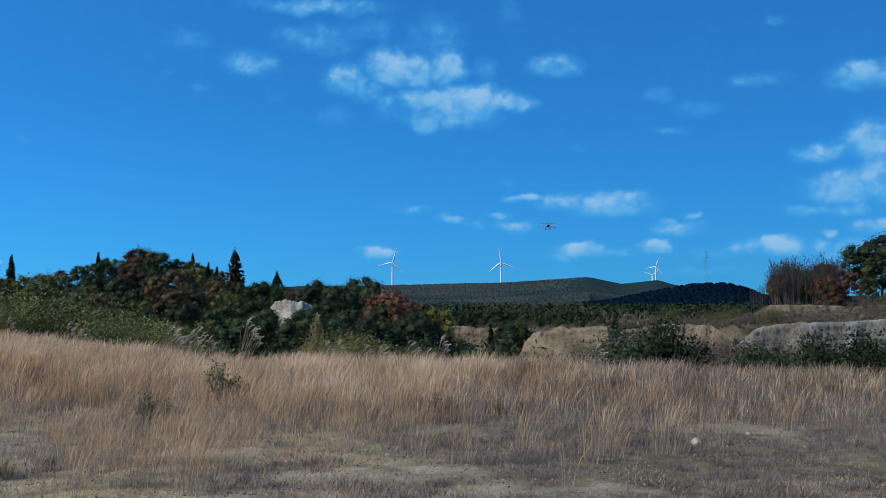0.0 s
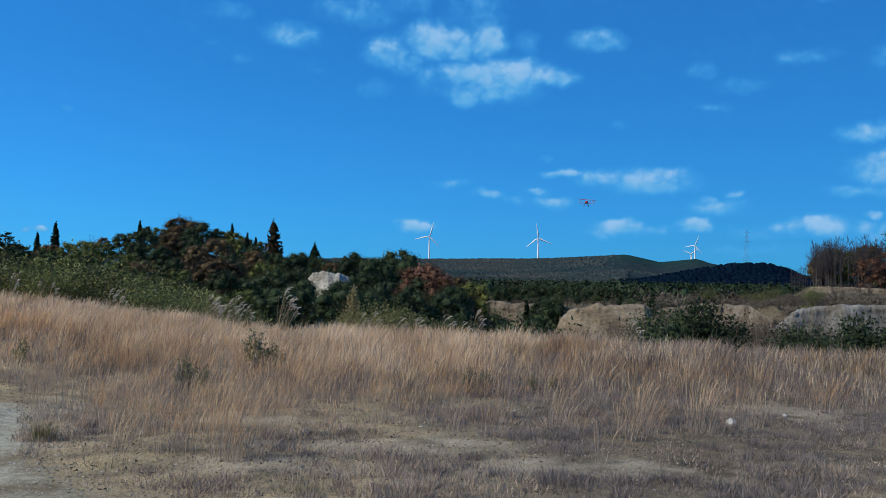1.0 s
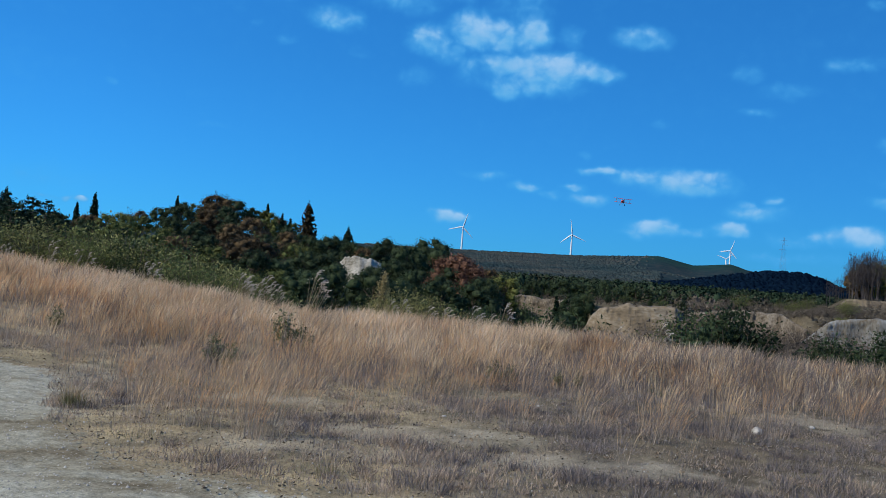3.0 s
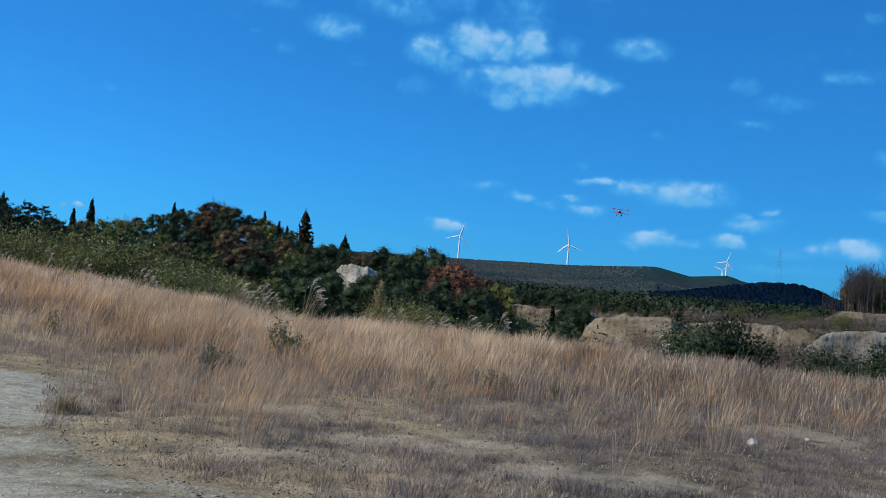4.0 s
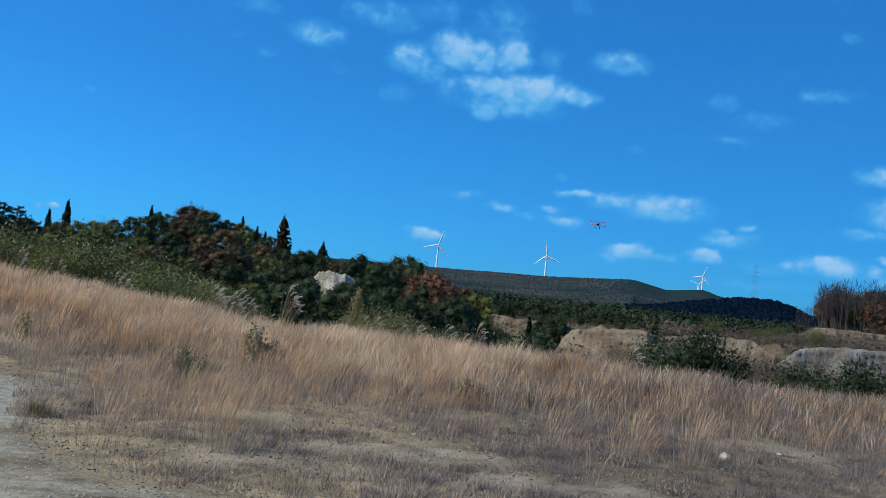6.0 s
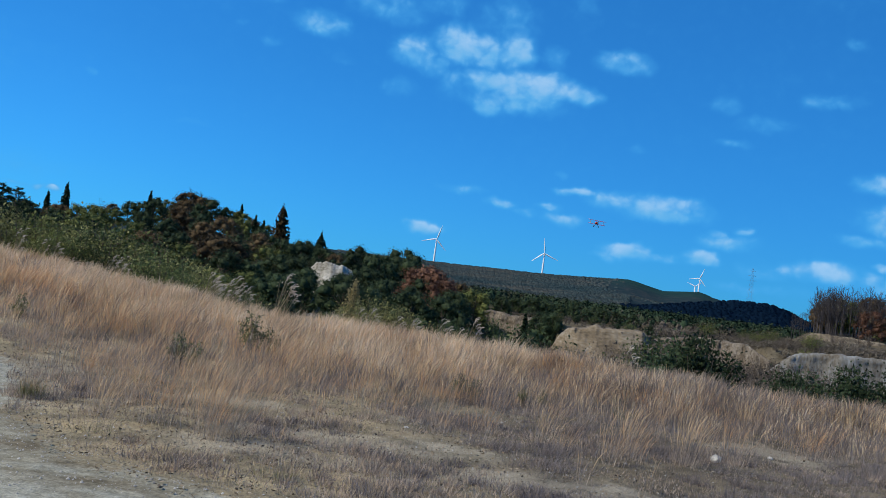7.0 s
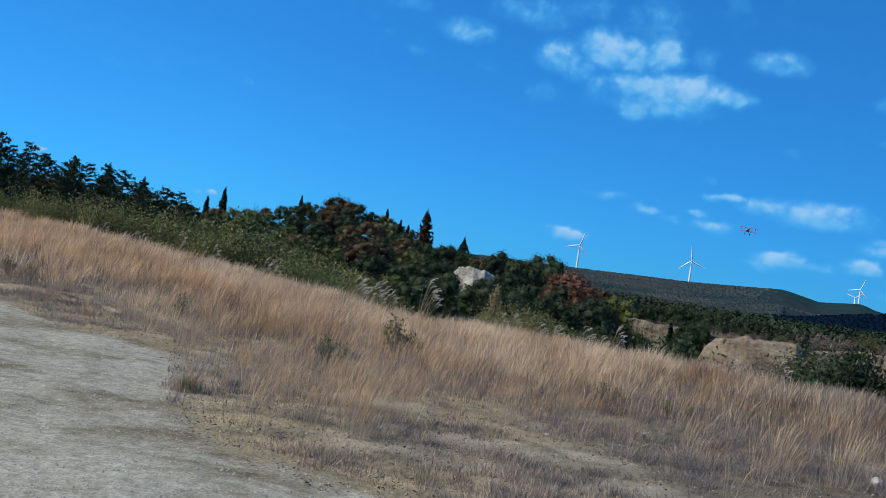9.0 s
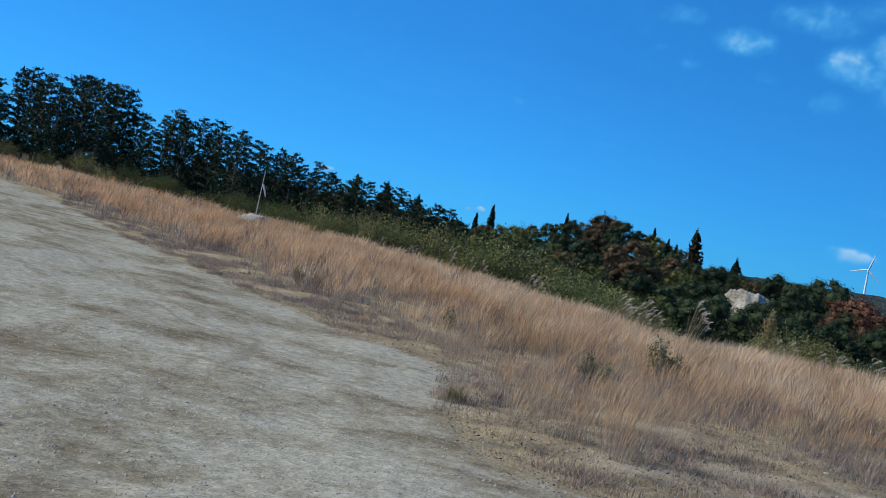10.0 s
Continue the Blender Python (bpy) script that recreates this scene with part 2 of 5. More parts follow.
TWIG = material("dry_twig", [(.06, .05, .04), (.11, .09, .072), (.165, .138, .11)], 1.2, .9, island=.35, per_object=.2, gloss=.08)
REED_LEAF = material("reed_leaf", [(.16, .14, .08), (.25, .21, .13), (.36, .31, .22)], 1.5, .8, island=.3, translucent=.2)
REED_PLUME = material("reed_plume", [(.34, .29, .23), (.48, .42, .34), (.60, .54, .45)], 3, .9, island=.2, translucent=.3)
BARE_TWIG = material("grey_twig", [(.035, .032, .033), (.06, .053, .053), (.09, .08, .078)], 1.2, .9, island=.35, per_object=.3, gloss=.08)
BARK = material("bark", [(.05, .04, .03), (.10, .08, .06), (.17, .14, .11)], 3, .95, .02, 25)
STEM_GREY = material("grey_stem", [(.16, .135, .128), (.235, .20, .185), (.32, .275, .25)], .6, .85, spread=.2, island=.35, translucent=.35)
STEM = material("dry_stem", [(.285, .225, .168), (.40, .32, .243), (.52, .425, .32)], .6, .85, spread=.2, island=.35, translucent=.35)
PLUME_RUST = material("rusty_grass_head", [(.48, .28, .145), (.62, .385, .21), (.72, .485, .29)], .6, .85, spread=.2, island=.2, translucent=.5)
PLUME_GREY = material("grey_grass_head", [(.16, .126, .105), (.23, .183, .152), (.30, .243, .20)], .6, .85, spread=.2, island=.25, translucent=.4)
PLUME = material("dry_grass_head", [(.53, .37, .21), (.69, .50, .30), (.80, .62, .40)], .6, .85, spread=.2, island=.2, translucent=.5)
SCRUB_PALE = material("pale_scrub", [(.265, .20, .15), (.37, .29, .22), (.47, .38, .29)], .6, .9, island=.35, translucent=.25)
SCRUB = material("grey_scrub", [(.125, .105, .098), (.195, .165, .15), (.275, .235, .21)], .6, .9, island=.4, translucent=.25)
PLUME_CREAM = material("cream_grass_head", [(.56, .41, .26), (.69, .53, .35), (.79, .64, .45)], .6, .85, spread=.2, island=.25, translucent=.4)
PLUME_ORANGE = material("orange_grass_head", [(.44, .285, .165), (.56, .385, .235), (.66, .485, .32)], .6, .85, spread=.2, island=.2, translucent=.5)
STRAW = material("straw", [(.30, .23, .14), (.40, .315, .20), (.48, .39, .26)], .6, .85, island=.3, translucent=.2)
LITTER = material("dead_leaf_bits", [(.09, .068, .05), (.18, .135, .09), (.30, .25, .18)], 1.7, .9, island=.5, fine=.6)
WEED_LEAF = material("weed_leaf", [(.11, .115, .055), (.17, .165, .08), (.24, .22, .11)], 2, .65, island=.4, per_object=.15, translucent=.2)
GREEN_BLADE = material("green_blade", [(.14, .132, .055), (.21, .195, .09), (.30, .27, .14)], 2, .7, island=.35, translucent=.25)
CLAY = material("quarry_clay", [(.05, .042, .03), (.125, .10, .072), (.23, .20, .16)], .7, .95, .12, 4.0, stretch=(1, 1, .6), fine=.5, spread=.3)
CLAY_STREAK = material("streaked_clay", [(.085, .064, .040), (.175, .165, .142), (.27, .28, .285)], .5, .95, .12, 4.0, stretch=(1.1, 1.1, .45), fine=.4, spread=.3)
CLAY_WHITE = material("white_clay", [(.12, .108, .08), (.30, .28, .23), (.45, .43, .375)], .6, .95, .12, 4.0, fine=.5, spread=.3)
CLAY_TAN = material("quarry_sandy_clay", [(.09, .07, .046), (.18, .142, .096), (.275, .235, .175)], .5, .95, .1, 4.0, stretch=(.5, .5, 1.3), fine=.4, spread=.3)
STONE = material("pale_stone", [(.24, .225, .20), (.35, .335, .30), (.47, .445, .40)], 6, .9, .01, 40, island=.25, per_object=.2)
WHITE = material("white_paint", [(.74, .75, .76), (.80, .80, .80)], 2, .45)
STEEL = material("galvanised_steel", [(.13, .14, .15), (.20, .21, .22)], .2, .6, metal=.3)
RED = material("red_film", [(.45, .02, .012), (.55, .035, .02)], 6, .35)
CREAM = material("cream_film", [(.62, .45, .16), (.72, .56, .24)], 6, .4)
WHITE_FILM = material("white_film", [(.72, .70, .66), (.8, .78, .74)], 6, .4)
BLACK = material("black_rubber", [(.015, .015, .015), (.03, .03, .03)], 20, .6)
PALE_CLOTH = material("faded_cloth", [(.5, .46, .40), (.62, .58, .52)], 8, .9)


def ground_material():
    m = bpy.data.materials.new("dry_ground")
    m.use_nodes = True
    nt = m.node_tree
    bs = nt.nodes["Principled BSDF"]
    tc = nt.nodes.new("ShaderNodeTexCoord")

    def noise_(scale, detail=6, rough=.6, sx=1, sy=1):
        mp = nt.nodes.new("ShaderNodeMapping")
        mp.inputs["Scale"].default_value = (sx, sy, 1)
        nt.links.new(tc.outputs["Object"], mp.inputs[0])
        n = nt.nodes.new("ShaderNodeTexNoise")
        n.inputs["Scale"].default_value, n.inputs["Detail"].default_value, n.inputs["Roughness"].default_value = scale, detail, rough
        nt.links.new(mp.outputs[0], n.inputs["Vector"])
        return n.outputs[0]

    def ramp(src, stops):
        r = nt.nodes.new("ShaderNodeValToRGB")
        els = r.color_ramp.elements
        while len(els) < len(stops):
            els.new(.5)
        for e, (p, c) in zip(els, stops):
            e.position, e.color = p, (*c, 1)
        nt.links.new(src, r.inputs[0])
        return r.outputs[0]

    def mixc(f, a, b, kind="MIX"):
        n = nt.nodes.new("ShaderNodeMix")
        n.data_type, n.blend_type = "RGBA", kind
        for s, v in ((0, f), (6, a), (7, b)):
            if isinstance(v, (int, float)):
                n.inputs[s].default_value = v
            else:
                nt.links.new(v, n.inputs[s])
        return n.outputs[2]

    def math_(op, a, b):
        n = nt.nodes.new("ShaderNodeMath")
        n.operation = op
        for i, v in enumerate((a, b)):
            if isinstance(v, (int, float)):
                n.inputs[i].default_value = v
            else:
                nt.links.new(v, n.inputs[i])
        return n.outputs[0]

    def attr(name):
        a = nt.nodes.new("ShaderNodeAttribute")
        a.attribute_name = name
        return a.outputs["Fac"]

    def edge(value, width):
        mr = nt.nodes.new("ShaderNodeMapRange")
        mr.interpolation_type = "SMOOTHSTEP"
        mr.inputs[1].default_value, mr.inputs[2].default_value = .5 - width, .5 + width
        nt.links.new(value, mr.inputs[0])
        return mr.outputs[0]

    coarse, mid, fine, grit = noise_(.35), noise_(1.6), noise_(9), noise_(38, 4, .7)
    soil = ramp(mid, [(.3, (.125, .108, .078)), (.5, (.185, .16, .112)), (.68, (.26, .225, .15))])
    soil = mixc(math_("MULTIPLY", ramp(noise_(.9, 7), [(.45, (0, 0, 0)), (.62, (1, 1, 1))]), .75), soil, ramp(fine, [(.3, (.19, .155, .105)), (.7, (.32, .265, .175))]))
    # soil grows darker towards the right of the field
    soil = mixc(attr("darker_right"), soil, mixc(1.0, soil, ramp(mid, [(.3, (.46, .46, .50)), (.7, (.80, .78, .78))]), "MULTIPLY"))
    soil = mixc(attr("sandy"), soil, mixc(1.0, soil, ramp(mid, [(.3, (.95, .95, .92)), (.7, (1.68, 1.58, 1.38))]), "MULTIPLY"))
    gravel = ramp(fine, [(.3, (.215, .207, .16)), (.5, (.30, .289, .228)), (.7, (.39, .377, .303))])
    tracks = ramp(noise_(.6, 7, .65, .8, 1.1), [(.38, (.44, .36, .285)), (.47, (.82, .78, .72)), (.55, (1.06, 1.06, 1.06))])
    gravel = mixc(.85, gravel, tracks, "MULTIPLY")
    # wheel ruts keep a distance from the gravel's edge
    inside = math_("ADD", attr("inside"), math_("MULTIPLY", math_("SUBTRACT", coarse, .5), 1.6))
    ruts = None
    for d0, wide in ((.9, .10), (2.2, .12), (2.6, .06), (4.1, .12), (5.7, .12), (6.3, .06), (8.0, .14)):
        mr = nt.nodes.new("ShaderNodeMapRange")
        mr.interpolation_type = "SMOOTHSTEP"
        mr.inputs[1].default_value, mr.inputs[2].default_value, mr.inputs[3].default_value, mr.inputs[4].default_value = wide * .3, wide * 1.3, 1.0, 0.0
        nt.links.new(math_("ABSOLUTE", math_("SUBTRACT", inside, d0), 0.0), mr.inputs[0])
        ruts = mr.outputs[0] if ruts is None else math_("MAXIMUM", ruts, mr.outputs[0])
    broken = ramp(noise_(.7, 5), [(.40, (0, 0, 0)), (.58, (1, 1, 1))])
    gravel = mixc(math_("MULTIPLY", math_("MULTIPLY", ruts, broken), .75), gravel, ramp(fine, [(.3, (.15, .13, .09)), (.7, (.27, .245, .18))]))
    grit_c = ramp(grit, [(.36, (.38, .38, .36)), (.5, (1, 1, 1)), (.64, (1.5, 1.5, 1.45))])
    gmask = edge(math_("ADD", attr("gravel"), math_("ADD", math_("MULTIPLY", math_("SUBTRACT", mid, .5), 1.3), math_("MULTIPLY", math_("SUBTRACT", fine, .5), .7))), .12)
    bmask = math_("MULTIPLY", edge(math_("ADD", attr("bare"), math_("MULTIPLY", math_("SUBTRACT", mid, .5), 2.2)), .3), .6)
    near = mixc(gmask, mixc(bmask, soil, ramp(mid, [(.3, (.22, .195, .15)), (.7, (.36, .32, .245))])), gravel)
    near = mixc(.45, near, grit_c, "MULTIPLY")
    # distant land: aerial haze is mixed into these colours as blue
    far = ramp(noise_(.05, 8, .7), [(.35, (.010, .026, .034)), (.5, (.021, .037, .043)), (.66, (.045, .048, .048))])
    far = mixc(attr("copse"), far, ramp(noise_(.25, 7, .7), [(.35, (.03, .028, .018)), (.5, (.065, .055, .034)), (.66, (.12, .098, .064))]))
    # green upper slope of the far ridge, with the same painted blue haze
    far = mixc(attr("hazed_green"), far, ramp(noise_(.03, 8), [(.4, (.011, .034, .037)), (.6, (.022, .054, .048))]))
    # nearer ridge: cloud shade and blue haze put into the ground colour
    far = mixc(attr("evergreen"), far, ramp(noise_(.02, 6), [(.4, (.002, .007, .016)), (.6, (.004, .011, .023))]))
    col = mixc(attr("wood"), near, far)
    nt.links.new(col, bs.inputs["Base Color"])
    bs.inputs["Roughness"].default_value = .95
    bs.inputs["Specular IOR Level"].default_value = .0
    b1, b2 = nt.nodes.new("ShaderNodeBump"), nt.nodes.new("ShaderNodeBump")
    b1.inputs["Strength"].default_value, b1.inputs["Distance"].default_value = .6, .03
    b2.inputs["Strength"].default_value, b2.inputs["Distance"].default_value = .5, .012
    nt.links.new(fine, b1.inputs["Height"])
    nt.links.new(grit, b2.inputs["Height"])
    nt.links.new(b1.outputs[0], b2.inputs["Normal"])
    nt.links.new(b2.outputs[0], bs.inputs["Normal"])
    return m


GROUND = ground_material()

# ---------------------------------------------------------------- mesh helpers
rng = np.random.default_rng(7)


def mesh_from(name, verts, quads=None, tris=None, mats=(), quad_mat=None, tri_mat=None, smooth=False):
    """A mesh from arrays of corners, four-sided and three-sided faces."""
    me = bpy.data.meshes.new(name)
    verts = np.asarray(verts, dtype=np.float32)
    loops, starts, index, pos = [], [], [], 0
    for faces, n, mi in ((quads, 4, quad_mat), (tris, 3, tri_mat)):
        if faces is None or len(faces) == 0:
            continue
        faces = np.asarray(faces, dtype=np.int32)
        loops.append(faces.ravel())
        starts.append(pos + n * np.arange(len(faces)))
        pos += n * len(faces)
        index.append(np.zeros(len(faces), np.int32) if mi is None else np.asarray(mi, dtype=np.int32))
    loops, starts, index = np.concatenate(loops), np.concatenate(starts), np.concatenate(index)
    me.vertices.add(len(verts))
    me.vertices.foreach_set("co", verts.ravel())
    me.loops.add(len(loops))
    me.loops.foreach_set("vertex_index", loops)
    me.polygons.add(len(starts))
    me.polygons.foreach_set("loop_start", starts.astype(np.int32))
    for m in mats:
        me.materials.append(m)
    me.polygons.foreach_set("material_index", index)
    if smooth:
        me.polygons.foreach_set("use_smooth", np.ones(len(starts), dtype=bool))
    me.update(calc_edges=True)
    me.validate()
    return me


def part(name, me, parent, label="", m=None):
    ob = new(name, me)
    ob.parent = parent
    if m is not None:
        ob.matrix_basis = m
    return tagged(ob, label)


def bm_mesh(name, bm, mat, smooth=False):
    me = bpy.data.meshes.new(name)
    bmesh.ops.recalc_face_normals(bm, faces=bm.faces)
    bm.to_mesh(me)
    bm.free()
    me.materials.append(mat)
    if smooth:
        for p in me.polygons:
            p.use_smooth = True
    return me


def tube(points, radii, sides=6):
    """Corners and quads of a tapered tube along points."""
    pts = np.asarray(points, float)
    rad = np.asarray(radii, float)
    n = len(pts)
    t = np.gradient(pts, axis=0)
    t /= np.linalg.norm(t, axis=1, keepdims=True) + 1e-9
    ref = np.where(np.abs(t[:, 2:]) > .9, [[1.0, 0, 0]], [[0, 0, 1.0]])
    u = np.cross(t, ref)
    u /= np.linalg.norm(u, axis=1, keepdims=True) + 1e-9
    w = np.cross(t, u)
    a = np.linspace(0, 2 * math.pi, sides, endpoint=False)
    v = pts[:, None] + rad[:, None, None] * (np.cos(a)[None, :, None] * u[:, None] + np.sin(a)[None, :, None] * w[:, None])
    i = np.arange(n - 1)[:, None] * sides
    j = np.arange(sides)[None]
    k = (j + 1) % sides
    q = np.stack([i + j, i + k, i + sides + k, i + sides + j], -1).reshape(-1, 4)
    return v.reshape(-1, 3), q


def join(pieces):
    vs, qs, off = [], [], 0
    for v, q in pieces:
        vs.append(v)
        qs.append(q + off)
        off += len(v)
    return np.concatenate(vs), np.concatenate(qs)


def cards(centres, size, rand, length=1.6, droop=0.0, level=0.0, facing=None):
    """Leaf-shaped four-cornered pieces with random turn, folded at the midrib."""
    n = len(centres)
    d = rand.normal(size=(n, 3))
    d[:, 2] -= droop
    d /= np.linalg.norm(d, axis=1, keepdims=True)
    if facing is not None:                                # leaves of a clump look outwards
        out = facing + rand.normal(size=(n, 3)) * .38
        out /= np.linalg.norm(out, axis=1, keepdims=True) + 1e-9
        d -= out * np.sum(d * out, axis=1, keepdims=True)
        d /= np.linalg.norm(d, axis=1, keepdims=True) + 1e-9
        s = np.cross(out, d)
    else:
        s = np.cross(d, rand.normal(size=(n, 3)))
    s /= np.linalg.norm(s, axis=1, keepdims=True) + 1e-9
    if level:
        d[:, 2] *= 1 - level
        s[:, 2] *= 1 - level
    nn = np.cross(d, s)
    sz = np.asarray(size)[:, None] if np.ndim(size) else size * (0.6 + .8 * rand.random((n, 1)))
    a = centres - d * sz * length * .5
    c = centres + d * sz * length * .5
    b = centres + s * sz * .5 + nn * sz * .12
    e = centres - s * sz * .5 + nn * sz * .12
    v = np.stack([a, b, c, e], 1).reshape(-1, 3)
    q = np.arange(4 * n).reshape(-1, 4)
    return v, q


# ---------------------------------------------------------------- the lie of the land, by bearing and distance from the viewer
def interp(x, table):
    xs, ys = zip(*table)
    return np.interp(x, xs, ys)


def smooth(x):
    x = np.clip(x, 0, 1)
    return x * x * (3 - 2 * x)


SLOPE = [(-80, .045), (-53, .042), (-40, .034), (-30, .029), (-20, .012), (-12, .0), (0, -.002), (10, -.008), (40, -.008)]
EDGE = [(-80, 60), (-53, 55), (-40, 45), (-30, 36), (-20, 28), (-12, 24), (0, 22), (10, 21), (25, 20), (60, 20)]
DROP = [(-80, 0), (-48, 0), (-38, 1.2), (-28, 2.4), (-18, 3.0), (0, 3.2), (60, 3.2)]
HILL_TOP = [(-44, 3.0), (-36, 2.6), (-30, 2.3), (-25.5, 2.2), (-22.6, 2.63), (-20.5, 3.2), (-18, 3.95), (-15.5, 3.4), (-14, 2.8), (-12, 2.0), (-9, 1.75), (-6, 1.9), (-4, 1.7), (-2, .9), (0, .2), (2, -.3)]
FAR_TOP = [(-40, 1.7), (-6, 1.85), (-3.3, 1.91), (1.2, 2.02), (3.5, 2.05), (5.8, 2.18), (7.5, 2.31), (8.9, 2.40), (9.7, 2.23), (10.9, 1.98), (12.2, 2.11), (13.1, 2.20), (13.7, 1.96), (15, 1.7), (19, 1.3), (40, 1.1)]
DARK_TOP = [(5, .5), (8, .8), (10.5, 1.2), (12.5, 1.6), (14.2, 1.88), (15.2, 2.05), (17.1, 2.06), (18.1, 1.78), (18.8, 1.45), (20, 1.1), (30, .8)]
RIGHT_TOP = [(15, -.9), (17.5, -.6), (18.5, .1), (19.3, .62), (22, .7), (26, .9), (40, 1.2)]


RIM = [(-4, 112), (4.6, 112), (4.8, 88), (10.6, 88), (10.8, 104), (16.4, 102), (17.2, 93), (30, 97)]


def land(az, r):
    """Height of the ground at a bearing (degrees clockwise from +y) and a distance."""
    az, r = np.broadcast_arrays(np.asarray(az, float), np.asarray(r, float))
    edge = interp(az, EDGE)
    z = interp(az, SLOPE) * np.clip(r - 10, 0, 60)
    z = z - interp(az, DROP) * smooth((r - edge - 1) / 13)
    # wooded hill
    hill = interp(r, [(58, -2.2), (72, 0), (84, .25), (97, .45), (112, .62), (128, .78), (146, .9), (163, 1), (400, 1)])
    top = 1.6 + np.minimum(r, 165) * np.tan(np.radians(np.where(hill > 0, interp(az, HILL_TOP) * hill, hill))) - 5.0
    z = np.where(az < 2, np.maximum(z, (top) * (1 - smooth((az + 1) / 3)) - 60 * smooth((az + 1) / 3)), z)
    # plateau beyond the pit
    plateau = np.where(az > 17, 0.55, .35)
    up = smooth((r - interp(az, RIM)) / 8)
    z = np.where(az > -4, z + (plateau - z) * up * smooth((az + 4) / 4), z)
    rt = 1.6 + r * np.tan(np.radians(interp(az, RIGHT_TOP)))
    z = np.where(az > 15, np.maximum(z, np.where(r < 130, z + (rt - z) * smooth((r - 97) / 30), rt * np.clip(1 - (r - 130) / 120, 0, 1))), z)
    # valley floor, the dark ridge and the long far ridge
    z = z + np.clip(r - 200, 0, 600) * .009
    f = 1.6 + 3100 * np.tan(np.radians(interp(az, FAR_TOP))) - 7
    slope_far = smooth((r - 750) / 2350) ** 1.25
    z = np.where(r <= 3100, z + (f - z) * slope_far, f - (r - 3100) * .05)
    dk = 1.6 + 1400 * np.tan(np.radians(interp(az, DARK_TOP))) - 7
    z = np.where(r > 800, np.maximum(z, dk * np.exp(-((r - 1400) / 330.0) ** 2) * smooth((az - 5) / 4)), z)
    return z


def at(az, r, up=0.0):
    a = math.radians(az)
    return Vector((r * math.sin(a), r * math.cos(a), float(land(az, r)) + up))


GRAVEL_EDGE = [(-180, 60), (-75, 60), (-53, 40), (-50, 33), (-47, 25.5), (-44.4, 22), (-39.5, 17.7), (-32.9, 14.2), (-27.2, 12.9), (-26.6, 12.0), (-26.3, 9.4), (-24.6, 8.2), (-23, 7.7), (-17, 7.0), (-10, 6.3), (0, 5.6), (20, 5), (60, 4.5), (180, 60)]
BARE = [(-5.2, 10.4, 1.1, 1.4), (-1.2, 9.4, 1.3, .5), (.7, 8.6, 1.4, .35), (4.3, 13.6, 1.0, .8), (-2.6, 11.0, .8, .3), (-1.9, 8.3, .9, .35)]


